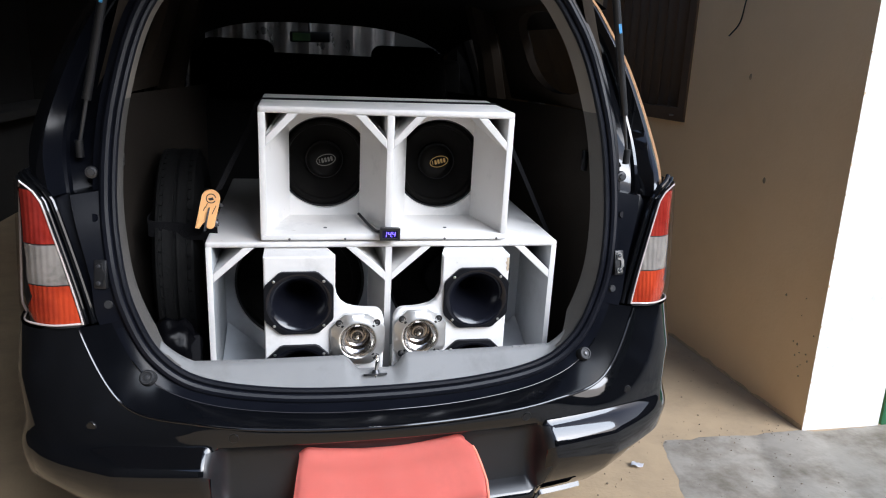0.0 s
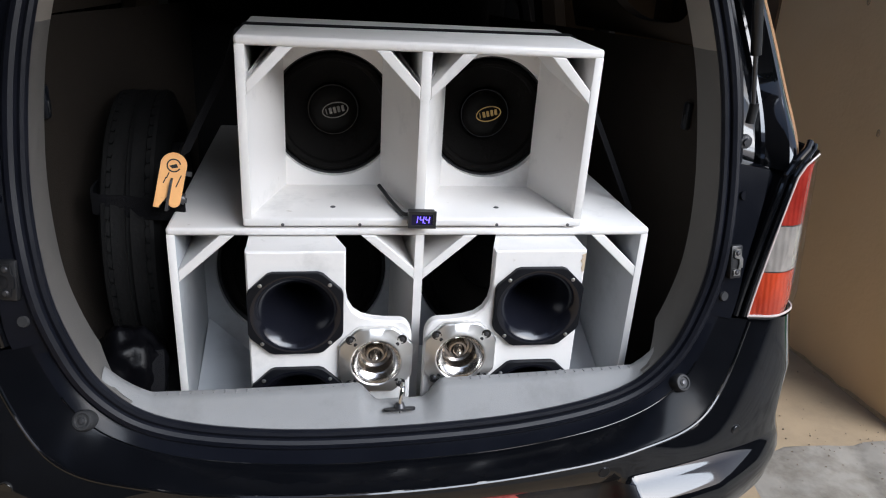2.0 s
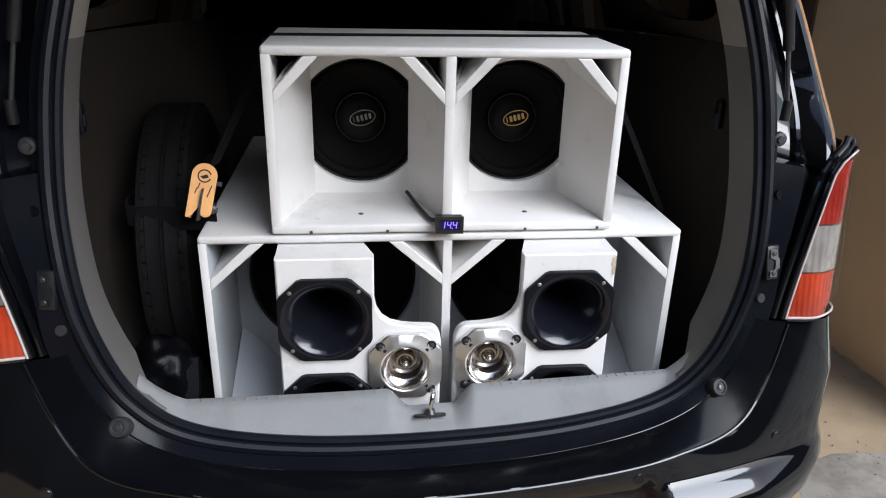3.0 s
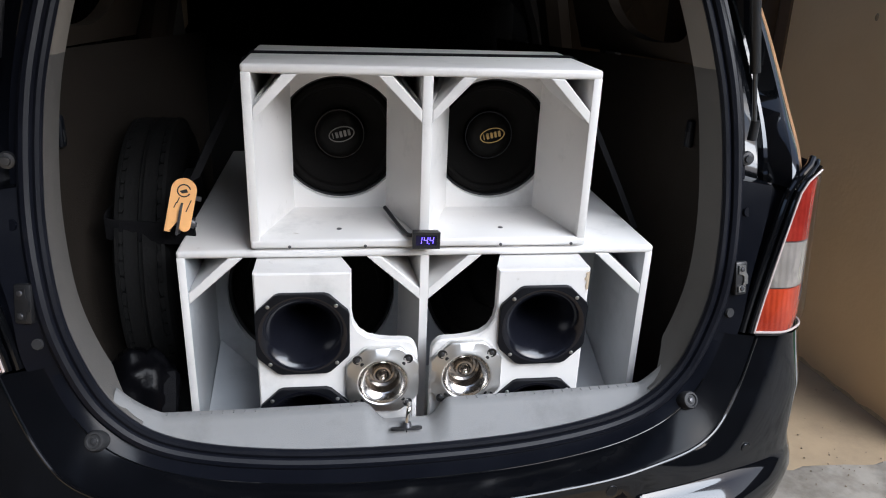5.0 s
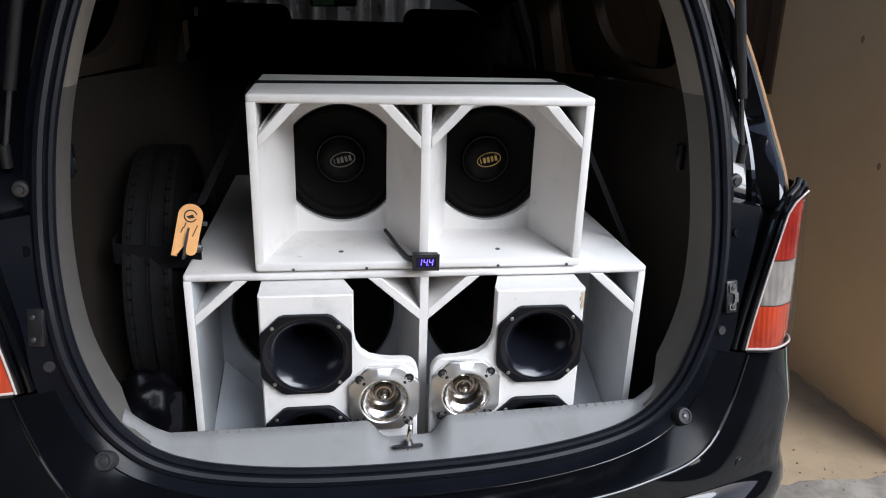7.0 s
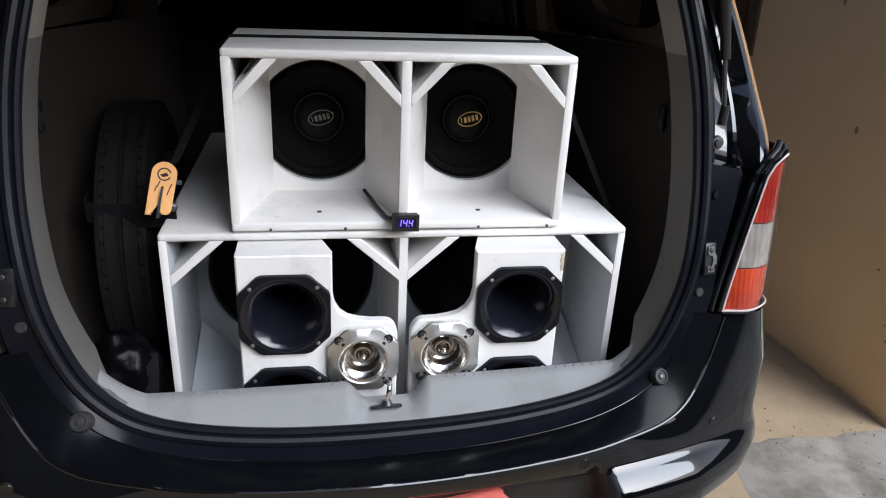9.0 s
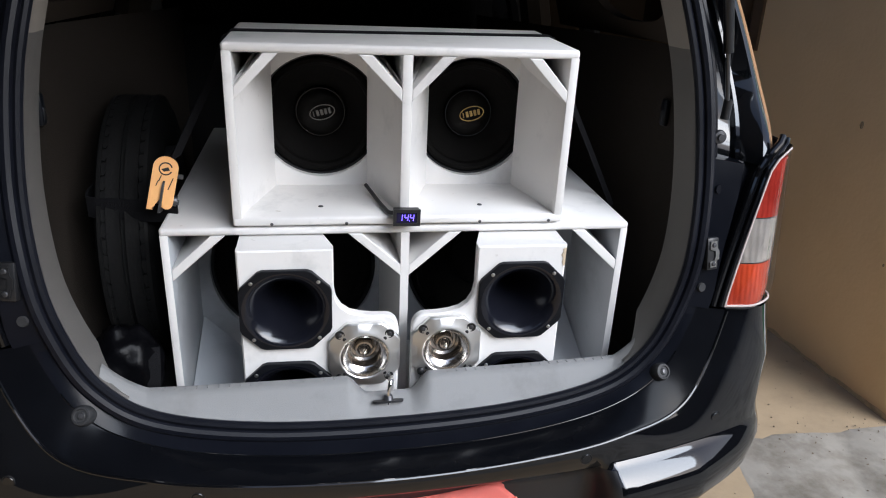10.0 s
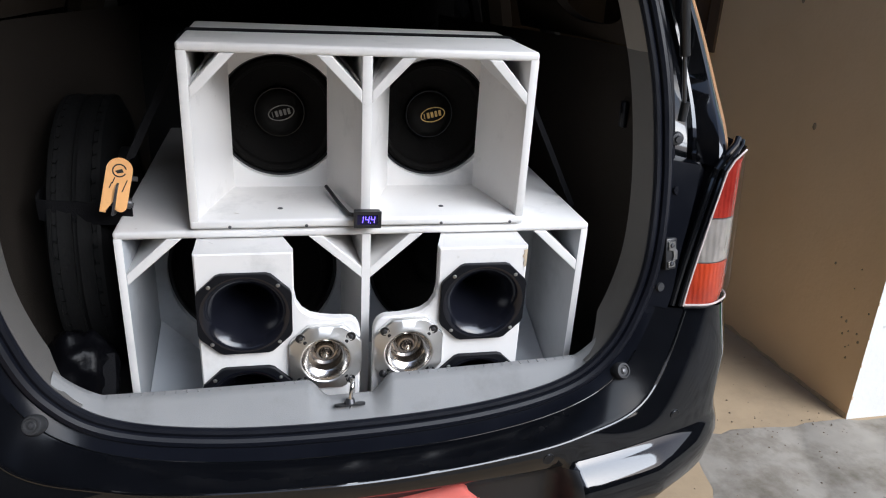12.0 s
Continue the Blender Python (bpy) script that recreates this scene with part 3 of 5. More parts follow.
part("striker_base", lathe([(0.0001, 0.014), (0.008, 0.013), (0.011, 0.0)], 16, "z"), M_DARKSTEEL, lock, "", pose(-0.009, -0.122, 0.611, -16, 0, 0))

# rubber stops and covers on the jamb
for s in (-1, 1):
    j = STEP[int(2.95 * K)].lerp(OUTER[int(2.95 * K)], 0.30)
    stop = part("rubber_stop", lathe([(0.0001, -0.004), (0.006, -0.004), (0.0075, -0.0025), (0.011, -0.0025), (0.0125, -0.0050), (0.016, -0.0045), (0.0185, 0.0), (0.0185, 0.02)], 24), M_STOP, car, "round grey rubber stop", pose(s * (j.x - 0.002), j.y - 0.006, j.z + 0.006, -30, 0, s * 12))
    part("stop_screw", lathe([(0.0001, -0.0062), (0.004, -0.0058), (0.005, -0.003)], 12), M_DARKSTEEL, stop)
    part("pillar_bolt", lathe([(0.0001, -0.012), (0.007, -0.012), (0.008, -0.008), (0.0135, -0.007), (0.015, 0.0)], 20), M_DARKSTEEL, car, "", pose(s * 0.676, -0.046, 1.130, 0, 0, 0))
    part("panel_button", lathe([(0.0001, -0.0015), (0.0095, -0.0015), (0.0105, 0.002)], 20), M_PANEL, car, "", pose(s * 0.671, -0.089, 1.03, -14, 0, s * 12))
    part("panel_button", lathe([(0.0001, -0.002), (0.009, -0.002), (0.0105, 0.002)], 20), M_STOP, car, "", pose(s * 0.645, -0.127, 0.83, -10, 0, s * 12))
    catch = part("catch_plate", block((-0.015, -0.008, -0.034), (0.015, 0.010, 0.034), 0.004), M_BLACK, car, "black catch with a dull steel tongue", pose(s * 0.657, -0.118, 0.902, -10, 0, s * 12))
    part("catch_tongue", prism([(-0.010, 0.027), (0.006, 0.027), (0.008, 0.012), (0.013, 0.006), (0.013, -0.012), (0.008, -0.012), (0.006, -0.027), (-0.010, -0.027), (-0.010, -0.016), (0.001, -0.013), (0.004, -0.004), (0.003, 0.006), (-0.010, 0.010)], -0.0115, -0.0095), M_STEEL if s > 0 else M_BLACK, catch)
    for z in (-0.020, 0.019):
        part("catch_screw", lathe([(0.0001, -0.0145), (0.004, -0.014), (0.0055, -0.0115)], 12), M_DARKSTEEL, catch, "", Matrix.Translation((-0.002, 0, z)))
    strut = part("gas_strut", tube([(s * 0.706, -0.012, 1.185), (s * 0.675, -0.023, 1.32)], 0.0045, 10), M_DARKSTEEL, car, "thin rod of the gas strut")
    part("strut_sleeve", tube([(s * 0.681, -0.021, 1.295), (s * 0.61, -0.046, 1.593), (s * 0.54, -0.09, 1.90)], 0.0105, 12), M_BLACK, strut)
    part("maker_mark", block((-0.004, -0.012, -0.012), (0.004, -0.0105, 0.012)), M_BLUEMARK, strut, "", pose(s * 0.628, -0.040, 1.52, 0, -13 * s, 0))
    part("strut_ball", tube([(s * 0.706, -0.010, 1.160), (s * 0.706, -0.012, 1.200)], 0.0095, 12), M_BLACK, strut)

# bumper
FACE_LINE = [(0, -.281, 0), (.25, -.274, 0), (.45, -.256, 0), (.645, -.213, 0), (.772, -.172, 0), (.836, -.125, 0), (.860, -.060, 0), (.868, .05, 0), (.866, .35, 0)]
LAMP_FOOT = [(.612, -.194, .602), (.712, -.130, .772), (.80, -.122, .776), (.852, -.065, .778), (.866, .05, .780), (.866, .35, .78)]
BK = K


def stations(ctrl):
    out = []
    for i in range(len(ctrl) - 1):
        e = [Vector(ctrl[max(0, i - 1)]) if i else Vector((-ctrl[1][0], *ctrl[1][1:])), Vector(ctrl[i]), Vector(ctrl[i + 1]), Vector(ctrl[min(i + 2, len(ctrl) - 1)])]
        for k in range(BK):
            u = k / BK
            out.append(0.5 * (2 * e[1] + (e[2] - e[0]) * u + (2 * e[0] - 5 * e[1] + 4 * e[2] - e[3]) * u * u + (3 * e[1] - e[0] - 3 * e[2] + e[3]) * u ** 3))
    return out + [Vector(ctrl[-1])]


half, face = OUTER[:4 * K] + stations(LAMP_FOOT)[K:], stations(FACE_LINE)


def bumper_column(i):
    p, q = half[i], face[i]
    a, b = face[max(0, i - 1)], face[min(len(face) - 1, i + 1)]
    t = Vector((b.x - a.x, b.y - a.y, 0)).normalized()
    nrm = Vector((t.y, -t.x, 0))
    side = min(1.0, max(0.0, (q.x - 0.62) / 0.20))
    e = 0.5 + 0.5 * max(-1.0, min(1.0, (q.x - 0.405) / 0.016))
    bul = 1 - 0.75 * side
    brow = min(p.z - 0.014, 0.540)
    mid = [(brow, 0.0), (0.512, -0.001), (0.508, -0.003), (0.500, -0.024), (0.47, -0.030), (0.40, -0.030), (0.345, -0.026), (0.330, 0.020), (0.31, 0.026), (0.27, 0.010), (0.235, -0.06)]
    cor = [(brow, 0.0), (0.5215, 0.004), (0.517, 0.005), (0.507, 0.014 * bul + 0.005), (0.488, 0.036 * bul + 0.005), (0.466, 0.049 * bul + 0.005), (0.41, 0.050 * bul), (0.34, 0.022 * bul - 0.008), (0.31, -0.012), (0.27, -0.050), (0.235, -0.10)]
    col = [p.copy(), p.lerp(Vector((q.x, q.y, brow)), 0.5) + nrm * (0.001 + 0.06 * max(0.0, p.z - brow - 0.02))]
    for (z0, o0), (z1, o1) in zip(mid, cor):
        z, o = z0 + (z1 - z0) * e, o0 + (o1 - o0) * e
        tuck = side * max(0.0, (0.42 - z) / 0.185)
        z, o = z + 0.06 * tuck, o - 0.085 * tuck
        col.append(Vector((q.x, q.y, 0)) + nrm * o + Vector((0, 0, z)))
    return col


cols = [bumper_column(i) for i in range(len(half))]
whole = [[Vector((-q.x, q.y, q.z)) for q in c] for c in cols[:0:-1]] + cols
bm = loft(bmesh.new(), whole)
for f in bm.faces:
    c = f.calc_center_median()
    f.material_index = 1 if abs(c.x) < 0.425 and 0.335 < c.z < 0.506 else 0
bumper = part("rear_bumper", bm, [M_PAINT, M_BLACK], car, "glossy black rear bumper with parking sensors", None, 62)
for x, z in ((0.362, 0.535), (0.690, 0.556)):
    k = min(range(len(cols)), key=lambda i: abs(cols[i][3].x - x))
    turn = math.degrees(math.atan2(cols[k + 1][3].y - cols[k - 1][3].y, cols[k + 1][3].x - cols[k - 1][3].x))
    u = (z - cols[k][3].z) / max(1e-6, cols[k][2].z - cols[k][3].z)
    at = cols[k][3].lerp(cols[k][2], max(0.0, min(1.0, u)))
    if z > cols[k][2].z:
        at = cols[k][2].lerp(cols[k][1], (z - cols[k][2].z) / (cols[k][1].z - cols[k][2].z))
    for s in (-1, 1):
        sen = part("parking_sensor", lathe([(0.0001, -0.0012), (0.0100, -0.0012), (0.0106, -0.0004), (0.0107, 0.008)], 24), M_PAINT, bumper, "", pose(s * at.x, at.y, z, 0, 0, s * turn))
        part("sensor_ring", lathe([(0.0112, 0.008), (0.0112, -0.0006), (0.0122, -0.0006), (0.0124, 0.008)], 24), M_BLACK, sen)
part("lower_strip", loft(bmesh.new(), [[Vector((c[10].x, c[10].y - 0.004, c[10].z - 0.006)), Vector((c[10].x, c[10].y - 0.012, c[10].z - 0.016)), Vector((c[11].x, c[11].y - 0.006, c[11].z))] for c in whole if abs(c[10].x) < 0.56]), M_PAINT, bumper)

# tail lamps: three lenses, wrapped round the corner
def lamp_row(z, s):
    u = max(0.0, (z - 0.785) / (1.116 - 0.785))
    xi, yi = 0.702 + 0.091 * u ** 1.1 + 0.028 * max(0.0, (u - 0.84) / 0.16) ** 2, -0.138 + 0.048 * u
    low = max(0.0, (0.12 - u) / 0.12) ** 2
    pts = spline([(xi, yi, 0), (xi + 0.5 * (0.825 - xi), yi - 0.004 + 0.006 * u, 0), (0.836 - 0.012 * low, -0.104 + 0.036 * u, 0), (0.854 - 0.008 * u - 0.012 * low, -0.048 + 0.034 * u, 0), (0.861 - 0.008 * u - 0.01 * low, 0.05, 0), (0.860, 0.16, 0)], 24)
    return [Vector((s * p.x, p.y, z)) for p in pts]


def lamp_lens(z0, z1, s, rows=7):
    """A lens between two heights, with sunk edges, so that a joint shows between lenses."""
    bm = bmesh.new()
    mid_p = Vector((s * 0.74, 0.1, 0))
    out = []
    for k in range(rows):
        z = z0 + (z1 - z0) * k / (rows - 1)
        r = lamp_row(z, s)
        out.append([p.lerp(Vector((s * 0.75, p.y + 0.02, p.z)), 0.02 + 0.17 * min(1.0, i / 10)) for i, p in enumerate(r)])
    shrink = lambda r: [p.lerp(Vector((s * 0.74, p.y + 0.03, p.z)), 0.08) for p in r]
    loft(bm, [shrink(out[0])] + out + [shrink(out[-1])])
    return bm


for s in (-1, 1):
    lamp = part("tail_lamp", loft(bmesh.new(), [[p.lerp(Vector((s * 0.74, p.y + 0.03, p.z)), 0.10) for p in lamp_row(z, s)] for z in (0.780, 0.85, 0.95, 1.05, 1.122)]), M_BLACK, car, "red and clear wrap-round tail lamp")
    bm = bmesh.new()
    bm.faces.new([bm.verts.new(p.lerp(Vector((s * 0.74, p.y + 0.03, p.z)), 0.04)) for p in lamp_row(1.119, s)])
    bmesh.ops.triangulate(bm, faces=bm.faces)
    part("lamp_cap", bm, M_JPLASTIC, lamp)
    part("lamp_cover", loft(bmesh.new(), [lamp_row(0.785 + 0.331 * k / 16, s) for k in range(17)]), M_COVER, lamp, "clear outer cover")
    part("upper_lens", lamp_lens(0.974, 1.096, s, 9), M_RED, lamp, "red upper lens")
    part("clear_lens", lamp_lens(0.880, 0.971, s), M_CLEAR, lamp, "clear middle lens with a bright reflector")
    part("lower_lens", lamp_lens(0.787, 0.877, s), M_AMBERRED, lamp, "orange red lower lens")
    rim = [lamp_row(0.787 + (1.116 - 0.787) * k / 14, s)[0] + Vector((-s * 0.003, -0.001, 0)) for k in range(15)]
    part("lens_edge", tube(rim, 0.0022, 8), M_EDGE, lamp)
    part("lens_edge", tube([lamp_row(0.787 + (1.116 - 0.787) * k / 14, s)[12] for k in range(15)], 0.0030, 8), M_EDGE, lamp)
    part("lens_edge", tube([p + Vector((0, -0.001, 0)) for p in lamp_row(0.789, s)[:14]], 0.0025, 8), M_EDGE, lamp)
    for off, back, r in ((0.007, 0.004, 0.0055), (0.022, 0.010, 0.0075)):
        part("lamp_gasket", tube([p + Vector((-s * off, back, 0)) for p in rim[:-1]] + [rim[-1] + Vector((-s * off * 0.8, back + 0.006, 0.006)), rim[-1] + Vector((-s * off * 0.5 + s * 0.004, back + 0.016, 0.012 + off * 0.3))], r, 10), M_PAINT, lamp)

# shell of the car: sides, roof, bonnet, wheels, glass
def outline(y):
    """The right half of the body's cross-section at y: sill, flank, belt, roof edge, roof."""
    f = max(0.0, (y - 2.9) / 1.1)
    return (0.80 - 0.10 * f, 0.25), (0.850 - 0.12 * f, 0.48), (0.856 - 0.13 * f, 0.80), (0.852 - 0.13 * f, 1.08 - 0.16 * f), (0.836 - 0.14 * f, 1.185 - 0.24 * f)


ys = [0.14, 0.3, 0.6, 1.0, 1.6, 2.2, 2.9, 3.3, 3.7, 3.95, 4.05]
for s in (-1, 1):
    bm = bmesh.new()
    loft(bm, [[(s * x, y, z) for x, z in outline(y)] for y in ys])
    part("body_side", bm, M_PAINT, car)
    # pillar between opening and flank, down to the lamp
    sl = slice(6 * K, 9 * K + 1)
    edge_pts = OUTER[sl]
    side_pts = [Vector((p.x + 0.020, p.y + 0.13 + 0.02 * i / (3 * K), p.z)) for i, p in enumerate(edge_pts)]
    far_pts = [Vector((0.838 - 0.46 * max(0.0, q.z - 1.19) if q.z > 1.19 else 0.855, 0.36, q.z)) for q in side_pts]
    bevel_pts = [Vector((p.x + 0.016, p.y + 0.0145, p.z)) for p in edge_pts]
    rows = [[Vector((s * p.x, p.y, p.z)) for p in r] for r in (edge_pts, bevel_pts, side_pts, far_pts)]
    part("rear_pillar", loft(bmesh.new(), rows[1:]), M_PAINT, car)
    # right side only: the wall's reflection is painted tan on the bevel
    part("pillar_bevel", loft(bmesh.new(), rows[:2]), M_TANREFLECT if s > 0 else M_PAINT, car, "tan wall reflection painted along the pillar edge" if s > 0 else "")
    # side glass and pillars
    bm = bmesh.new()
    loft(bm, [[(s * 0.834, y, 1.185), (s * 0.77, y, 1.36), (s * 0.69, y, 1.56)] for y in (0.33, 1.0, 1.7, 2.35)])
    part("side_window", bm, M_TINT, car, "dark tinted side windows")
    for y in (0.95, 1.75):
        part("door_pillar", tube([(s * 0.84, y, 1.06), (s * 0.782, y, 1.32), (s * 0.692, y, 1.57)], 0.035, 8), M_BLACK, car)
    part("screen_pillar", tube([(s * 0.67, 2.05, 1.585), (s * 0.74, 2.6, 1.28), (s * 0.77, 3.0, 1.04)], 0.04, 8), M_PAINT, car)
    for y in (0.62, 3.22):
        wheel = part("wheel", lathe([(0.20, 0.0), (0.27, -0.005), (0.305, 0.01), (0.312, 0.03), (0.312, 0.16), (0.305, 0.18), (0.20, 0.19)], 48, "x"), M_TYRE, car, "", pose(s * 0.85 if s < 0 else 0.66, y, 0.312))
        part("rim", lathe([(0.0001, 0.03), (0.05, 0.02), (0.07, 0.05), (0.17, 0.05), (0.20, 0.02), (0.205, 0.17), (0.0001, 0.16)], 32, "x"), M_ALU, wheel, "", Matrix.Diagonal((1 if s < 0 else -1, 1, 1, 1)) @ Matrix.Translation((0 if s < 0 else -0.19, 0, 0)))
roof_rows = []
for y, h in ((0.17, 1.715), (0.45, 1.715), (1.0, 1.72), (1.6, 1.70), (2.05, 1.63)):
    roof_rows.append([(x, y, h - 0.10 * (abs(x) / 0.69) ** 4 - 0.03 * (abs(x) / 0.69) ** 2) for x in [-0.69 + 1.38 * i / 24 for i in range(25)]])
bm = loft(bmesh.new(), roof_rows)
part("roof", bm, M_PAINT, car)
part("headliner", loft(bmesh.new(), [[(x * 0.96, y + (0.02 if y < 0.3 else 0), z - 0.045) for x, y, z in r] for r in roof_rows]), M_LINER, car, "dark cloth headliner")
part("windscreen", loft(bmesh.new(), [[(x, 2.06 + 0.93 * v + 0.10 * (1 - (x / 0.7) ** 2) * (0.3 + v), 1.60 - 0.58 * v) for x in [-0.68 + 1.36 * i / 16 for i in range(17)]] for v in (0, 0.25, 0.5, 0.75, 1)]), M_SCREENGLASS, car, "clear windscreen")
part("bonnet", loft(bmesh.new(), [[(x, y, z - 0.05 * (x / 0.7) ** 4) for x in [-0.76 + 1.52 * i / 16 for i in range(17)]] for y, z in ((2.98, 1.03), (3.4, 0.96), (3.8, 0.86), (4.02, 0.74), (4.06, 0.60), (4.05, 0.28))]), M_PAINT, car)
part("underbody", block((-0.70, 0.05, 0.22), (0.70, 4.0, 0.26), 0.01), M_BLACK, car)
part("firewall", block((-0.72, 2.75, 0.26), (0.72, 2.85, 0.98), 0.02), M_BLACK, car)
dash = part("dashboard", block((-0.70, 2.35, 0.72), (0.70, 2.95, 1.02), 0.06, 4), M_FABRIC, car, "dark dashboard")
mir = part("rear_view_mirror", block((-0.115, -0.012, -0.032), (0.115, 0.012, 0.032), 0.012, 3), M_BLACK, car, "black interior mirror under the roof", pose(-0.045, 2.13, 1.518, 0, -2, 0) @ Matrix.Diagonal((0.92, 1, 0.85, 1)))
part("mirror_glass", block((-0.10, -0.0145, -0.024), (0.0, -0.0125, 0.024)), M_MIRROR, mir)
part("mirror_stem", tube([(0, 0.0, 0.02), (0, 0.03, 0.10)], 0.008, 8), M_BLACK, mir)

# cabin lining
for s in (-1, 1):
    bm = bmesh.new()
    rows = []
    for j in range(13):
        z = 0.55 + 0.745 * j / 12
        rows.append([(s * (0.656 - 0.012 * i + 0.010 * math.sin(i * 0.5) - 0.05 * max(0, 1 - ((0.06 + 0.1 * i - 0.62) ** 2 + (z - 0.60) ** 2) / 0.13) - 0.10 * max(0, 0.70 - z)), -0.02 + 0.1 * i + 0.07 * max(0, z - 0.9), z) for i in range(14)])
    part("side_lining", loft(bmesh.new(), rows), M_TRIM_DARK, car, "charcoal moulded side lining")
    hook = part("lining_hook", block((-0.006, -0.012, -0.03), (0.006, 0.012, 0.03), 0.005), M_JPLASTIC, car, "", pose(s * 0.640, 0.12, 1.15))
    part("hook_slot", block((-0.0075, -0.006, -0.02), (0.0075, 0.006, 0.004), 0.002), M_BLACK, hook)
    # beige upper lining with the quarter window through it
    nn = 40
    outer = rect_loop(0.05, 0.80, 1.297, 1.64, 0.36, 1.45, nn)
    inner = [(0.36 + 0.20 * math.copysign(abs(math.cos(a)) ** 0.7, math.cos(a)) + 0.06 * math.sin(a), 1.46 + 0.125 * math.copysign(abs(math.sin(a)) ** 0.7, math.sin(a))) for a in [2 * math.pi * (i + 0.5) / nn for i in range(nn)]]
    bm = holed(outer, inner, 0.0, 0.03)
    for v in bm.verts:
        y, d, z = v.co
        v.co = (s * (0.648 + d - 0.02 * y - 0.30 * (z - 1.297)), y, z)
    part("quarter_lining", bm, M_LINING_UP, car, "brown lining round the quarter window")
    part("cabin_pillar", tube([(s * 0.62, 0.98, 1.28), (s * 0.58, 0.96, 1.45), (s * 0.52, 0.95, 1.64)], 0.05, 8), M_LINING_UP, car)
    part("door_card", block((s * 0.66, 0.85, 0.5) if s > 0 else (-0.70, 0.85, 0.5), (s * 0.70, 2.6, 1.10) if s > 0 else (-0.66, 2.6, 1.10), 0.01), M_FABRIC, car)
part("boot_floor", block((-0.62, -0.055, 0.46), (0.62, 1.25, 0.4915), 0.004), M_CARPET, car, "dark carpeted boot floor", pose(0, 0, 0.94, 2.735, 0, 0) @ Matrix.Translation((0, 0, -0.94)))
bench = part("rear_bench", block((-0.60, 1.20, 0.56), (0.60, 1.34, 1.24), 0.05, 4), M_FABRIC, car, "dark cloth rear bench")
for x in (-0.36, 0.36):
    part("bench_headrest", block((x - 0.13, 1.24, 1.25), (x + 0.13, 1.34, 1.40), 0.04, 4), M_FABRIC, bench)
for x in (-0.36, 0.36):
    seat = part("front_seat", block((x - 0.25, 1.72, 0.50), (x + 0.25, 1.88, 1.30), 0.06, 4), M_FABRIC, car, "dark cloth front seat")
    part("headrest", block((x * 1.12 - 0.17, 1.76, 1.30), (x * 1.12 + 0.17, 1.87, 1.487), 0.05, 4), M_FABRIC, seat)
part("parcel_roll", block((-0.58, 1.36, 1.22), (0.58, 1.46, 1.428), 0.03, 4), M_FABRIC, car)

# raised tailgate above the opening
tail = part("tailgate", holed(rect_loop(-0.66, 0.66, -1.12, 0.0, 0, -0.50, 48), [(0.46 * math.copysign(abs(math.cos(a)) ** 0.5, math.cos(a)), -0.36 + 0.24 * math.copysign(abs(math.sin(a)) ** 0.5, math.sin(a))) for a in [2 * math.pi * (i + 0.5) / 48 for i in range(48)]], -0.03, 0.03), M_PAINT, car, "raised glossy black tailgate", pose(0, 0.17, 1.79, -105, 0, 0))
part("tailgate_glass", block((-0.50, -0.006, -0.64), (0.50, 0.0, -0.08), 0.002), M_TINT, tail)
part("tailgate_lining", block((-0.52, 0.031, -1.08), (0.52, 0.05, -0.68), 0.008), M_TRIM_DARK, tail)

# ---------------------------------------------------------------- in the boot: speaker boxes
# the boot floor falls towards the rear under their weight, and the boxes stand a little askew
LEAN = pose(-0.0035, -0.0045, 0.9427, 2.735, -0.195, -0.86) @ Matrix.Translation((0, 0, -0.94))


def screw(parent, m, r=0.0042, mat=None):
    """A pan-head cross screw that faces -y."""
    bm = lathe([(0.0001, -0.0022), (r * 0.5, -0.0021), (r * 0.9, -0.0012), (r, 0.0), (r, 0.003)], 14)
    box(bm, (-r * 0.6, -0.0026, -r * 0.12), (r * 0.6, -0.0020, r * 0.12))
    box(bm, (-r * 0.12, -0.0026, -r * 0.6), (r * 0.12, -0.0020, r * 0.6))
    return part("screw", bm, mat or M_STEEL, parent, "", m)


def boards_box(name, label, x0, x1, z0, z1, y0, y1, t, mat_in):
    """A cabinet of boards with a middle divider, open at the front."""
    th = thing(name, label, "speaker box", LEAN @ Matrix.Translation(((x0 + x1) / 2, y0, z0)))
    shift = Matrix.Translation((-(x0 + x1) / 2, -y0, -z0))
    add = lambda n, bm, mat=M_WHITE: part(n, bm, mat, th, "", shift)
    add("top_board", block((x0, y0, z1 - t), (x1, y1, z1), 0.006, 3))
    add("bottom_board", block((x0, y0, z0), (x1, y1, z0 + t), 0.005, 3))
    for xa, xb, inward in ((x0 + 0.0005, x0 + t, 1), (x1 - t, x1 - 0.0005, -1)):
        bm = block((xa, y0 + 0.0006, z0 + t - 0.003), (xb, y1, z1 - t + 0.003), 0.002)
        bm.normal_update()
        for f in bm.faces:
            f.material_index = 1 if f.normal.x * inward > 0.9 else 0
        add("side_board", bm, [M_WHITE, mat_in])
    add("back_board", block((x0 + t, y1 - t, z0 + t), (x1 - t, y1 - 0.001, z1 - t), 0.001))
    return th, shift, add


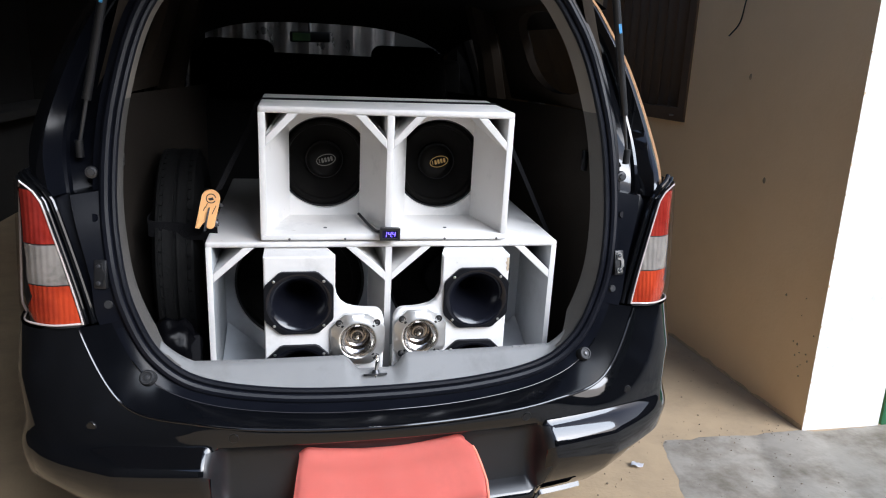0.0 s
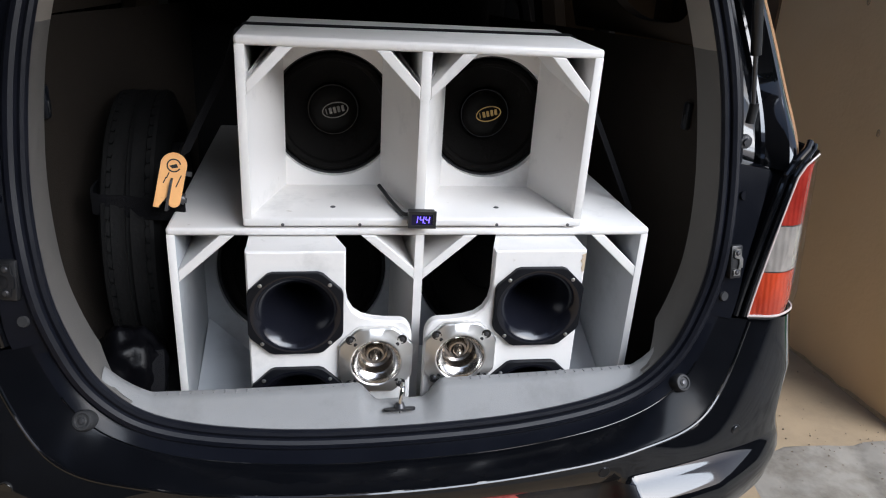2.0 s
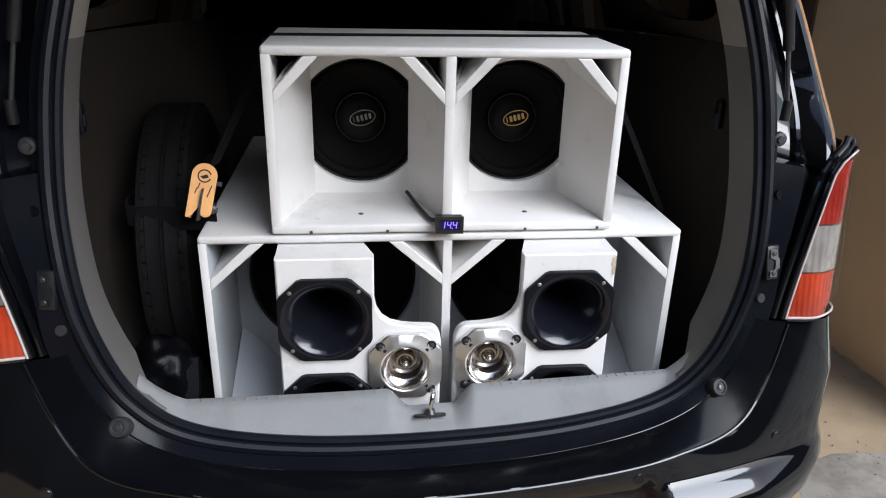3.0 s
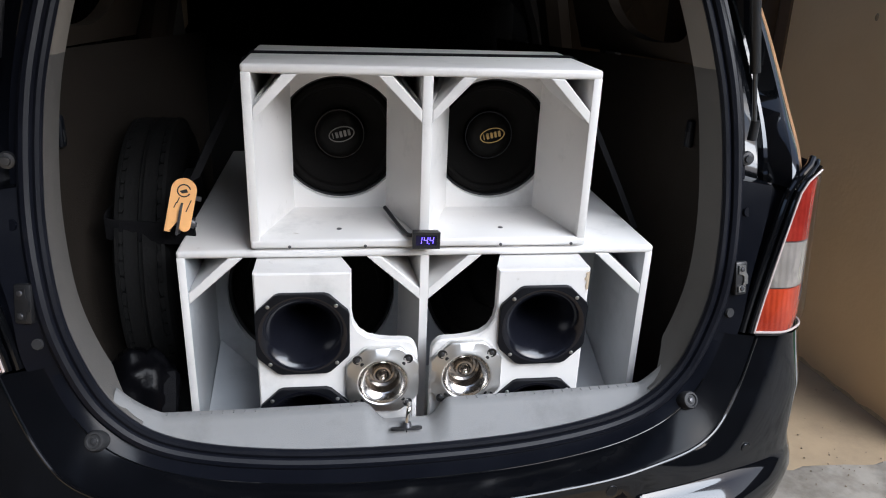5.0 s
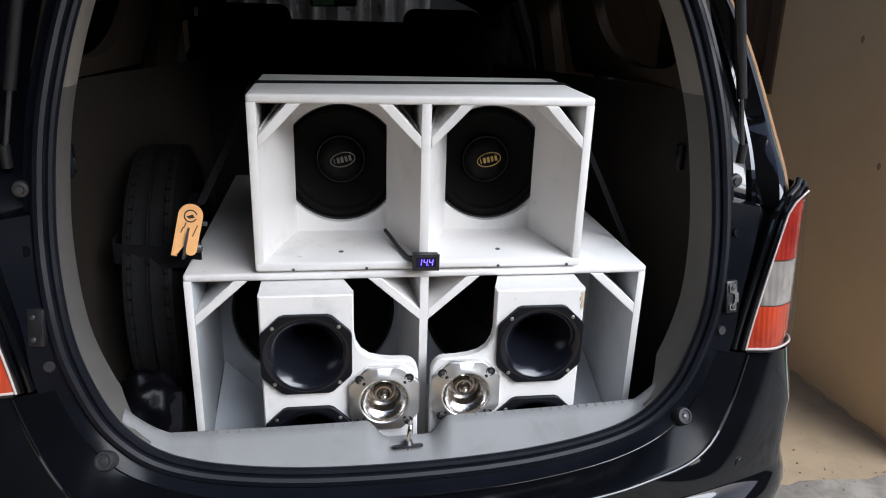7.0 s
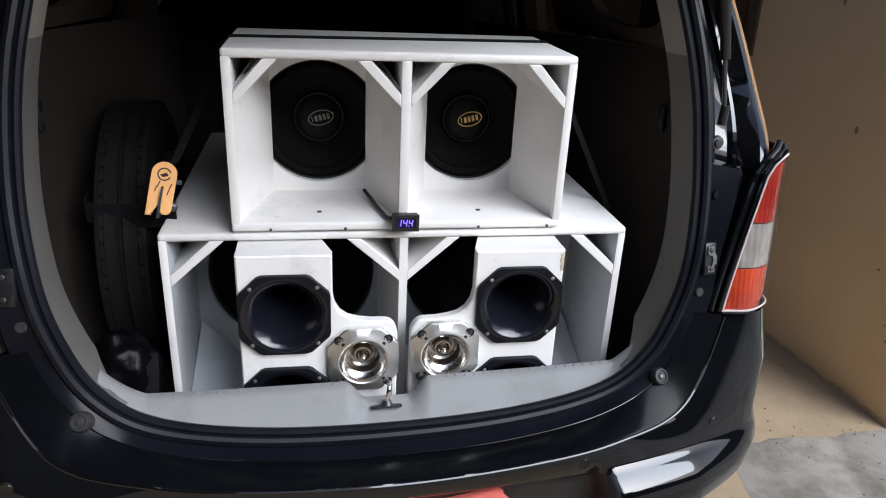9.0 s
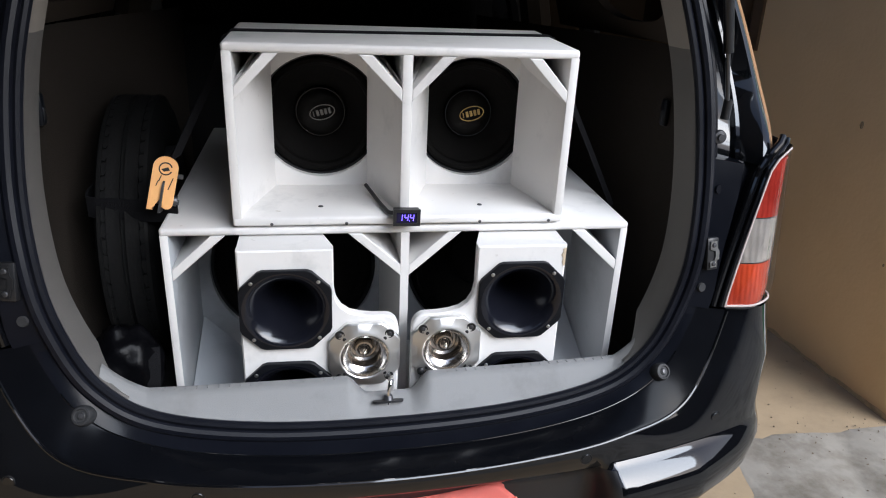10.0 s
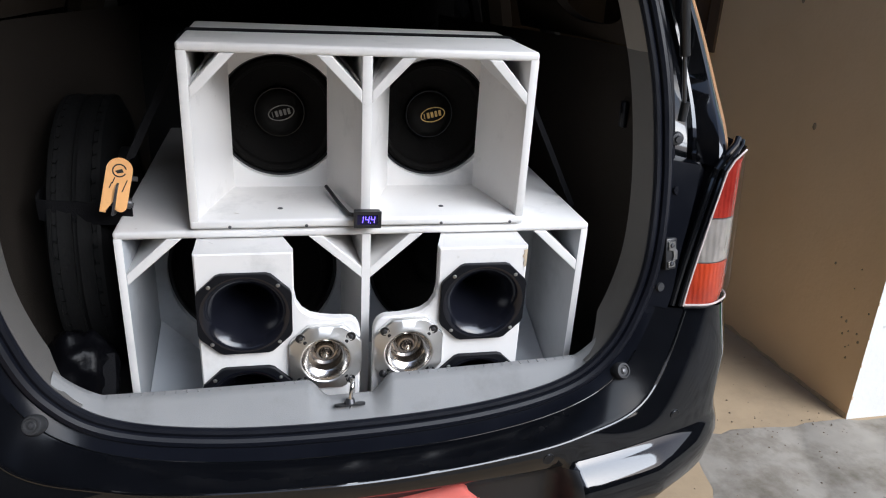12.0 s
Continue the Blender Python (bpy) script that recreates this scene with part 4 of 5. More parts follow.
def driver(name, label, parent_m, r, badge):
    """A woofer that faces -y: frame ring, surround, cone, dust cap, badge."""
    d = thing(name, label, "loudspeaker", LEAN @ parent_m, "woofers")
    part("frame_ring", lathe([(r * 1.12, 0.004), (r * 1.12, -0.004), (r * 0.98, -0.006), (r * 0.96, 0.0)], 56), M_BLACK, d)
    part("surround", lathe([(r * 0.97, 0.0), (r * 0.93, -0.010), (r * 0.88, -0.013), (r * 0.83, -0.008), (r * 0.81, 0.004)], 56), M_CONE, d)
    part("cone", lathe([(r * 0.82, 0.003), (r * 0.62, 0.020), (r * 0.40, 0.042)], 56), M_CONE, d)
    part("dust_cap", lathe([(r * 0.42, 0.040), (r * 0.41, 0.030), (r * 0.38, 0.024), (r * 0.30, 0.016), (r * 0.2, 0.011), (0.0001, 0.009)], 40), M_CAP, d)
    part("cap_ring", tube([(r * 0.405 * math.cos(a), 0.0285, r * 0.405 * math.sin(a)) for a in [2 * math.pi * i / 48 for i in range(48)]], 0.0013, 6, True), M_HORN, d)
    if badge:
        bm = bmesh.new()
        ring = [(0.027 * math.cos(a), 0.0085 - 0.002, 0.0155 * math.sin(a)) for a in [2 * math.pi * i / 28 for i in range(28)]]
        ob = part("badge_ring", tube(ring, 0.0012, 6, True), badge, d, "", pose(0.004, 0, 0.004, 0, -14, 0))
        for k, w in enumerate((0.0022, 0.006, 0.006, 0.006, 0.006)):
            x = -0.019 + 0.0088 * k
            part("badge_mark", block((x - w / 2, 0.006, -0.0065), (x + w / 2, 0.0095, 0.0065), 0.0012, 1), badge, d, "", pose(0.004, 0, 0.004, 0, -14, 0))
    return d


H = 0.94
# upper box with two flared bays
UX0, UX1, UZ0, UZ1, UY0, UY1, T = -0.335, 0.323, H + 0.005, 1.291, -0.006, 0.305, 0.0175
upper, sh, add = boards_box("upper_speaker_box", "white painted wooden speaker box with two flared bays", UX0, UX1, UZ0, UZ1, UY0, UY1, T, M_WHITE)
xm = (UX0 + UX1) / 2 + 0.002
add("divider", block((xm - 0.0095, UY0 + 0.001, UZ0 + T - 0.002), (xm + 0.0095, UY0 + 0.19, UZ1 - T + 0.002), 0.002))
BY = 0.195
for bx0, bx1, hx in ((UX0 + T, xm - 0.0095, -0.165), (xm + 0.0095, UX1 - T, 0.164)):
    # flared side boards
    half_w = 0.0985
    for sx, xf in ((-1, bx0), (1, bx1)):
        xb = hx + sx * half_w
        o = [(xf, UY0 + 0.02), (xb, BY), (xb + sx * 0.012, BY), (xf + sx * 0.0, UY0 + 0.045)]
        bm = bmesh.new()
        zlo, zhi = UZ0 + T - 0.001, UZ1 - T - 0.052
        front = [bm.verts.new((x, y, zlo)) for x, y in o]
        back = [bm.verts.new((x, y, zhi if y < 0.1 else UZ1 - T)) for x, y in o]
        bm.faces.new(front)
        bm.faces.new(back)
        for i in range(4):
            bm.faces.new((front[i], front[(i + 1) % 4], back[(i + 1) % 4], back[i]))
        add("flare_board", bm)
    nn = 64
    add("baffle", holed(rect_loop(hx - 0.13, hx + 0.13, UZ0 + T - 0.001, UZ1 - T + 0.001, hx, 1.1135, nn), circle_loop(hx, 1.1135, 0.1305, nn), BY, BY + 0.018))
    bx = [(bx0, 1), (bx1, -1)]
    for xc, sx in bx:
        size, deep, w = 0.055, 0.060, 0.0185
        zt = UZ1 - T
        o = [(xc + sx * size, zt), (xc + sx * (size + w * 1.4), zt), (xc, zt - deep - w * 1.3), (xc, zt - deep)]
        add("port_board", prism(o, UY0 + 0.001, UY0 + 0.17, 0.0015, 1))
    for xw, yw in ((hx - 0.003, 0.055),):
        part("hole_plug", lathe([(0.0001, 0.0018), (0.0042, 0.0015), (0.0055, 0.0)], 14, "z"), M_DARKSTEEL, upper, "", sh @ Matrix.Translation((xw, yw, UZ0 + T + 0.0005)))
for x in (-0.262, -0.118, 0.15, 0.295):
    part("nail_head", lathe([(0.0001, -0.0012), (0.003, -0.001), (0.0034, 0.001)], 10), M_DARKSTEEL, upper, "", sh @ Matrix.Translation((x, UY0 - 0.0005, UZ0 + 0.004)))
driver("woofer", "black paper-cone woofer with a faded grey badge, in the upper box", Matrix.Translation((-0.165, BY + 0.022, 1.1135)), 0.129, M_SILVERPRINT)
driver("woofer", "black paper-cone woofer with a gold badge, in the upper box", Matrix.Translation((0.164, BY + 0.022, 1.1135)), 0.129, M_GOLD)

# lower box
LX0, LX1, LZ0, LZ1, LY0, LY1, T2 = -0.475, 0.475, 0.492, H, 0.0, 0.80, 0.0165
# inner side faces, baffles and corner boards carry the bays' shade as grey
lower, sh, add = boards_box("lower_speaker_box", "large white painted wooden speaker box standing on the boot floor", LX0, LX1, LZ0, LZ1, LY0, LY1, T2, M_SHADEWOOD)
xm = 0.0
bm = bmesh.new()
rows = [(-0.0085, 0.001), (-0.0085, 0.03), (-0.03, 0.28), (0.03, 0.28), (0.0085, 0.03), (0.0085, 0.001)]
loft(bm, [[(x, y, z) for x, y in rows] for z in (LZ0 + T2 - 0.001, LZ1 - T2 + 0.001)], closed=True, cap=True)
add("divider", bm)
BY2 = 0.28
for bx0, bx1, hx in ((LX0 + T2, -0.0085, -0.236), (0.0085, LX1 - T2, 0.236)):
    nn = 64
    add("baffle", holed(rect_loop(bx0, bx1, LZ0 + T2, LZ1 - T2, hx, 0.722, nn), circle_loop(hx, 0.722, 0.197, nn), BY2, BY2 + 0.018), M_SHADEWOOD)
    for xc, sx in ((bx0, 1), (bx1, -1)):
        sx_, sz_, w = 0.079, 0.071, 0.0185
        zt = LZ1 - T2
        o = [(xc + sx * sx_, zt), (xc + sx * (sx_ + w * 1.45), zt), (xc, zt - sz_ - w * 1.3), (xc, zt - sz_)]
        add("port_board", prism(o, LY0 + 0.001, LY0 + 0.20, 0.0015, 1))
    # slanting corner board low at the outer side
    so = -1 if hx < 0 else 1
    xo = bx0 if hx < 0 else bx1
    bm = bmesh.new()
    a, b, c, d = [bm.verts.new(p) for p in ((xo, 0.03, LZ0 + T2), (xo - so * 0.20, 0.12, LZ0 + T2), (xo - so * 0.004, BY2 - 0.01, 0.605), (xo - so * 0.002, BY2 - 0.01, LZ0 + T2))]
    for f in ((a, b, c), (a, c, d), (b, d, c), (a, d, b)):
        bm.faces.new(f)
    add("corner_board", bm, M_SHADEWOOD)
    driver("woofer", "large black paper-cone woofer deep in the lower box", Matrix.Translation((hx, BY2 + 0.022, 0.722)), 0.195, None)


# horn and tweeter cabinets that stand in front of the lower box
def horn(m):
    """A black octagonal horn flange with a round bell, facing -y."""
    h = thing("horn", "black plastic horn with an octagonal flange and four screws", "horn", LEAN @ m, "horns")
    s, c = 0.0885, 0.041
    nn = 64
    octo = [(s, -s + c), (s, s - c), (s - c, s), (-s + c, s), (-s, s - c), (-s, -s + c), (-s + c, -s), (s - c, -s)]
    ring = []
    for i in range(nn):
        a = 2 * math.pi * (i + 0.5) / nn
        u, v = math.cos(a), math.sin(a)
        k = min(s / max(abs(u), 1e-6), s / max(abs(v), 1e-6), (2 * s - c) / (abs(u) + abs(v)))
        ring.append((k * u, k * v))
    rows = [[(x, 0.004, z) for x, z in ring], [(x, -0.004, z) for x, z in ring], [(x * 0.985, -0.0055, z * 0.985) for x, z in ring]]
    turned = lambda r, d: [(r * math.cos(2 * math.pi * (i + 0.5) / nn), d, r * math.sin(2 * math.pi * (i + 0.5) / nn)) for i in range(nn)]
    part("flange", loft(bmesh.new(), rows + [turned(0.0835, -0.0058)], closed=True), M_FLANGE, h, "", None, 40)
    rows = [turned(0.0835 - 0.0695 * k / 22, -0.0058 + 0.156 * (k / 22) ** 1.9) for k in range(23)]
    part("bell", loft(bmesh.new(), rows, closed=True), M_HORN, h, "", None, 80)
    part("throat", lathe([(0.0001, 0.149), (0.0155, 0.148)], 24), M_CONE, h)
    for sx in (-1, 1):
        for sz in (-1, 1):
            screw(h, pose(sx * 0.0632, -0.0055, sz * 0.0632, 0, 23 * sx, 0))
    return h


def tweeter(m):
    """A cast aluminium bullet tweeter, facing -y."""
    t = thing("bullet_tweeter", "shiny aluminium bullet tweeter with a dished face", "tweeter", LEAN @ m, "tweeters")
    s, nn = 0.0695, 64
    ring = []
    for i in range(nn):
        a = 2 * math.pi * (i + 0.5) / nn
        u, v = math.cos(a), math.sin(a)
        e = min(s / (abs(u) ** 6 + abs(v) ** 6) ** (1 / 6), s * 1.50 / (abs(u) + abs(v)))
        ring.append((e * u, e * v))
    rows = [[(x, 0.003, z) for x, z in ring], [(x, -0.005, z) for x, z in ring], [(x * 0.97, -0.0078, z * 0.97) for x, z in ring]]
    cir = [(math.cos(2 * math.pi * (i + 0.5) / nn), math.sin(2 * math.pi * (i + 0.5) / nn)) for i in range(nn)]
    for r, d in ((0.0545, -0.0125), (0.0512, -0.0142), (0.0490, -0.0146), (0.0470, -0.0132)):
        rows.append([(r * u, d, r * v) for u, v in cir])
    bm = loft(bmesh.new(), rows, closed=True)
    bmesh.ops.remove_doubles(bm, verts=bm.verts, dist=1e-5)
    part("flange", bm, M_ALU, t, "brushed aluminium flange")
    part("dish_ring", lathe([(0.0471, -0.0131), (0.0462, -0.0115), (0.0450, -0.0080), (0.0420, -0.0040), (0.0380, 0.0010), (0.0355, 0.0030), (0.0335, 0.0042)], 56), M_RING, t, "bright turned rim", None, 60)
    part("dish", lathe([(0.0336, 0.0041), (0.0325, 0.016), (0.031, 0.024), (0.026, 0.027), (0.0255, 0.029), (0.021, 0.030), (0.0205, 0.040), (0.0001, 0.041)], 56), M_DISH, t, "dull turned well")
    part("bullet_ring", lathe([(0.0185, 0.041), (0.0180, 0.018), (0.0170, 0.0155), (0.0135, 0.0150), (0.0125, 0.018), (0.0120, 0.030)], 40), M_DISH, t)
    part("bullet", lathe([(0.0001, -0.004), (0.003, -0.0035), (0.0055, -0.001), (0.0075, 0.004), (0.0085, 0.009), (0.0105, 0.013), (0.0110, 0.030)], 32), M_CHROME, t)
    for sx in (-1, 1):
        for sz in (-1, 1):
            part("counterbore", lathe([(0.0001, 0.0006), (0.0074, 0.0004), (0.0076, -0.0006), (0.0092, -0.0008), (0.0094, 0.001)], 18), M_BLACK, t, "", pose(sx * 0.0480, -0.0100, sz * 0.0480))
            screw(t, pose(sx * 0.0480, -0.0106, sz * 0.0480, 0, 30, 0), 0.0048, M_DARKSTEEL)
            part("small_hole", lathe([(0.0001, -0.0012), (0.0032, -0.0012), (0.0038, -0.0008), (0.0040, 0.002)], 12), M_BLACK, t, "", pose(sx * 0.0390, -0.0118, sz * 0.0390))
    return t


def horn_cabinet(s, x_out, x_in, x_foot, cuts, label):
    """A deep white L-shaped cabinet; s: -1 for the one whose foot points to +x."""
    d = -s
    top, bottom, foot = 0.921, 0.492, 0.774
    r1, r2 = 0.055, 0.026
    x1, x2 = x_in, x_foot
    o = [(x_out, bottom), (x_out, top), (x1, top)]
    o += [(x1, foot + 0.062), (x1 + d * 0.004, foot + 0.040), (x1 + d * 0.014, foot + 0.022), (x1 + d * 0.030, foot + 0.010), (x1 + d * 0.052, foot + 0.004), (x1 + d * 0.075, foot + 0.001)]
    xe = x2 - d * r2
    o += [(xe + d * r2 * math.sin(radians(a)), foot - r2 * 1.3 + r2 * 1.3 * math.cos(radians(a))) for a in range(0, 91, 15)]
    o += [(x2, bottom)]
    th = thing("horn_cabinet", label, "speaker cabinet", LEAN @ Matrix.Translation((x_out, -0.08, bottom)))
    back_to = Matrix.Translation((-x_out, 0.08, -bottom))
    n = len(o)
    area = sum(o[i][0] * o[(i + 1) % n][1] - o[(i + 1) % n][0] * o[i][1] for i in range(n))
    inner = []
    for i in range(n):
        a, b, c = Vector(o[i - 1]), Vector(o[i]), Vector(o[(i + 1) % n])
        n1, n2 = [Vector((-(v - u).y, (v - u).x)).normalized() * (1 if area > 0 else -1) for u, v in ((a, b), (b, c))]
        m = (n1 + n2).normalized()
        inner.append(b + m * (0.003 / max(0.4, m.dot(n1))))
    # front board with round cut-outs
    bm = bmesh.new()
    loops = [[bm.verts.new((x, -0.070, z)) for x, z in inner]]
    for cx, cz, r in cuts:
        loops.append([bm.verts.new((cx + r * math.cos(2 * math.pi * k / 40), -0.070, cz + r * math.sin(2 * math.pi * k / 40))) for k in range(40)])
    edges = [bm.edges.new((l[k], l[(k + 1) % len(l)])) for l in loops for k in range(len(l))]
    bmesh.ops.triangle_fill(bm, use_beauty=True, edges=edges, normal=(0, -1, 0))
    for l in loops[1:]:
        deep = [bm.verts.new((v.co.x, -0.052, v.co.z)) for v in l]
        for k in range(len(l)):
            bm.faces.new((l[k], l[(k + 1) % len(l)], deep[(k + 1) % len(l)], deep[k]))
    rim = [bm.verts.new((x, -0.067, z)) for x, z in o]
    end = [bm.verts.new((x, -0.050, z)) for x, z in o]
    for k in range(n):
        bm.faces.new((loops[0][k], loops[0][(k + 1) % n], rim[(k + 1) % n], rim[k]))
        bm.faces.new((rim[k], rim[(k + 1) % n], end[(k + 1) % n], end[k]))
    part("front_board", bm, M_WHITE, th, "", back_to, 30)
    # the deep case behind its tall part
    x0, x1 = sorted((x_out, x_in))
    bm = bmesh.new()
    shell = [(x0 + 0.0005, bottom), (x1 - 0.0005, bottom), (x1 - 0.0005, top - 0.0005), (x0 + 0.0005, top - 0.0005)]
    core = [(x0 + 0.012, bottom + 0.012), (x1 - 0.012, bottom + 0.012), (x1 - 0.012, top - 0.012), (x0 + 0.012, top - 0.012)]
    slant = lambda l, y: [(x + s * 0.30 * (y + 0.0495) if (x > (x0 + x1) / 2) == (d > 0) else x, y, z) for x, z in l]
    loft(bm, [slant(l, y) for l, y in ((core, 0.088), (core, -0.0495), (shell, -0.0495), (shell, 0.10))], closed=True, cap=True)
    part("case", bm, M_WHITE, th, "", back_to)
    return th


left_cab = horn_cabinet(-1, -0.327, -0.146, -0.017, [(-0.2385, 0.797, 0.081), (-0.2385, 0.593, 0.083), (-0.0865, 0.692, 0.045)], "white L-shaped cabinet with two horns and a tweeter")
right_cab = horn_cabinet(1, 0.319, 0.136, 0.009, [(0.231, 0.802, 0.081), (0.231, 0.593, 0.083), (0.080, 0.699, 0.045)], "white L-shaped horn cabinet with chipped paint at its corner")
flake = [(0.3175, 0.915), (0.3175, 0.878), (0.3140, 0.875), (0.3110, 0.884), (0.3130, 0.892), (0.3080, 0.899), (0.3120, 0.906), (0.3100, 0.912)]
part("bare_chip", prism(flake, -0.0712, -0.0695), M_CHIP, right_cab, "bare wood where the paint is chipped", Matrix.Translation((-0.319, 0.08, -0.492)))
for x, z in ((-0.2385, 0.797), (-0.2385, 0.593), (0.231, 0.802), (0.231, 0.593)):
    horn(Matrix.Translation((x, -0.0745, z)) @ Matrix.Diagonal((1, 1, 0.965, 1)))
tweeter(Matrix.Translation((-0.0865, -0.0745, 0.692)) @ Matrix.Diagonal((1.03, 1, 1.03, 1)))
tweeter(Matrix.Translation((0.0800, -0.0745, 0.699)) @ Matrix.Diagonal((1.03, 1, 1.03, 1)))

# voltmeter with its lead
meter = thing("voltmeter", "small black digital voltmeter showing blue digits, on the box's front edge", "voltmeter", LEAN @ pose(-0.002, -0.030, 0.9685, -4, 1, 0))
part("case", holed(rect_loop(-0.0265, 0.0265, -0.0165, 0.0165, 0, 0, 32), rect_loop(-0.0205, 0.0205, -0.0105, 0.0105, 0, 0, 32), -0.003, 0.004), M_BLACK, meter)
part("housing", block((-0.0255, 0.0041, -0.0155), (0.0255, 0.022, 0.0155), 0.002), M_BLACK, meter)
screen = part("display_window", block((-0.0205, -0.0005, -0.0105), (0.0205, 0.003, 0.0105)), M_SCREEN, meter, "dark display reading 14.4")


def digit(ch, cx):
    """One seven-segment digit, its lit bars only."""
    lit = {"1": "bc", "4": "bcfg"}[ch]
    w, h, t = 0.0068, 0.0135, 0.0013
    bars = {"a": (0, h / 2, 1), "g": (0, 0, 1), "d": (0, -h / 2, 1), "f": (-w / 2, h / 4, 0), "b": (w / 2, h / 4, 0), "e": (-w / 2, -h / 4, 0), "c": (w / 2, -h / 4, 0)}
    for k in lit:
        x, z, flat = bars[k]
        lx, lz = (w / 2 - t * 0.4, t / 2) if flat else (t / 2, h / 4 - t * 0.35)
        lean = 0.12
        o = [(x - lx, z - lz), (x + lx, z - lz), (x + lx, z + lz), (x - lx, z + lz)]
        part("segment", prism([(cx + a + lean * b, b) for a, b in o], -0.0012, -0.0006), M_DIGIT, screen)


for ch, cx in (("1", -0.0125), ("4", -0.0010), ("4", 0.0100)):
    digit(ch, cx)
part("decimal_point", prism([(0.0045, -0.0072), (0.0060, -0.0072), (0.0060, -0.0057), (0.0045, -0.0057)], -0.0012, -0.0006), M_DIGIT, screen)
lead = tagged(part("meter_lead", tube(spline([(-0.072, 0.140, 0.980), (-0.064, 0.112, 0.976), (-0.054, 0.075, 0.971), (-0.043, 0.035, 0.968), (-0.034, 0.0, 0.969), (-0.018, -0.010, 0.972)], 24), 0.0042, 8), M_BLACK),
       "black sleeved lead running from the bay to the voltmeter", "cable")
lead.matrix_world = LEAN

# ---------------------------------------------------------------- spare wheel, strap, ratchet, bag
tyre = thing("spare_wheel", "worn spare tyre on its rim, standing beside the boxes", "spare wheel", pose(-0.578, 0.40, 0.820, 0, 0, 2))
R, W = 0.308, 0.126
prof = [(R * 0.62, -W / 2 + 0.01), (R * 0.78, -W / 2 - 0.004), (R * 0.92, -W / 2 + 0.004), (R * 0.975, -W / 2 + 0.018)]
for gx in (-0.036, 0.0, 0.036):
    prof += [(R, gx - 0.013), (R + 0.002, gx - 0.005), (R - 0.007, gx - 0.004), (R - 0.007, gx + 0.004), (R + 0.002, gx + 0.005)]
prof += [(R, 0.048), (R * 0.975, W / 2 - 0.018), (R * 0.92, W / 2 - 0.004), (R * 0.78, W / 2 + 0.004), (R * 0.62, W / 2 - 0.01)]
part("tyre", lathe(prof, 90, "x"), M_TYRE, tyre)
bm = bmesh.new()
for k in range(60):
    a = 2 * math.pi * k / 60
    for gx in (-0.037, -0.018, 0.018, 0.037):
        r = bmesh.ops.create_cube(bm, size=1)
        mt = Matrix.Rotation(a + gx * 2, 4, "X") @ Matrix.Translation((gx, R - 0.0022 - 0.05 * max(0.0, abs(gx) - 0.03), 0)) @ Matrix.Rotation(0.25 if gx > 0 else -0.25, 4, "Y") @ Matrix.Diagonal((0.013, 0.0026, 0.027, 1))
        for v in r["verts"]:
            v.co = mt @ v.co
tagged(part("tread", bm, M_TYRE, tyre), kind="stuff")
part("rim", lathe([(0.0001, -0.03), (0.06, -0.03), (0.10, 0.0), (0.17, -0.02), (0.188, -0.07), (0.19, 0.07), (0.0001, 0.06)], 40, "x"), M_DARKSTEEL, tyre)


def web(points, width, across, th=0.0022):
    """A flat webbing band along points."""
    bm = bmesh.new()
    ac = Vector(across).normalized()
    pts = [Vector(p) for p in points]
    rows = []
    for i, p in enumerate(pts):
        d = (pts[min(i + 1, len(pts) - 1)] - pts[max(i - 1, 0)]).normalized()
        nrm = d.cross(ac).normalized()
        rows.append([p + ac * width / 2 + nrm * th, p - ac * width / 2 + nrm * th, p - ac * width / 2 - nrm * th, p + ac * width / 2 - nrm * th])
    return loft(bm, rows, closed=True, cap=True)


YS = 0.155
strap = thing("ratchet_strap", "black webbing strap drawn over the boxes and round the tyre", "strap", LEAN @ Matrix.Translation((0, YS, 1.29)))
inv = Matrix.Translation((0, -YS, -1.29))
part("webbing", web([(-0.338, YS + 0.0, 1.284), (-0.333, YS, 1.2915), (-0.1, YS + 0.015, 1.2915), (0.1, YS + 0.03, 1.2915), (0.322, YS + 0.045, 1.2915), (0.328, YS + 0.045, 1.284)], 0.028, (0, 1, 0)), M_WEB, strap, "", inv)
part("webbing", web([(-0.339, YS, 1.287), (-0.36, 0.14, 1.225), (-0.41, 0.11, 1.13), (-0.447, 0.085, 1.055)], 0.026, (0.9, 0.5, 0.45)), M_WEB, strap, "", inv)
part("webbing", web([(0.329, YS + 0.045, 1.287), (0.36, 0.19, 1.2), (0.44, 0.17, 1.04), (0.50, 0.16, 0.92)], 0.012, (0.9, 0.3, 0.45)), M_WEB, strap, "", inv)
part("webbing", web(spline([(-0.452, 0.085, 0.948), (-0.50, 0.098, 0.940), (-0.56, 0.114, 0.940), (-0.622, 0.120, 0.942), (-0.638, 0.15, 0.945), (-0.638, 0.30, 0.948)], 20), 0.044, (0, 0, 1)), M_WEB, strap, "", inv)

rat = thing("ratchet", "amber coated steel ratchet buckle with dark printed marks, on the strap", "ratchet", LEAN @ pose(-0.470, 0.066, 1.008, -10, 14, 8))
o = arc(0.0, 0.032, 0.0235, -5, 185, 14) + [(-0.0235, -0.052), (-0.012, -0.052), (-0.002, -0.018), (0.0, -0.030)] + arc(0.0115, -0.036, 0.0115, 180, 360, 8)
part("handle", prism(o, -0.006, 0.006, 0.0025, 2), M_ORANGE, rat)
part("printed_mark", prism(arc(0, 0.032, 0.013, 20, 340, 16) + arc(0, 0.032, 0.0105, 340, 20, 16), -0.0068, -0.006), M_BLACK, rat)
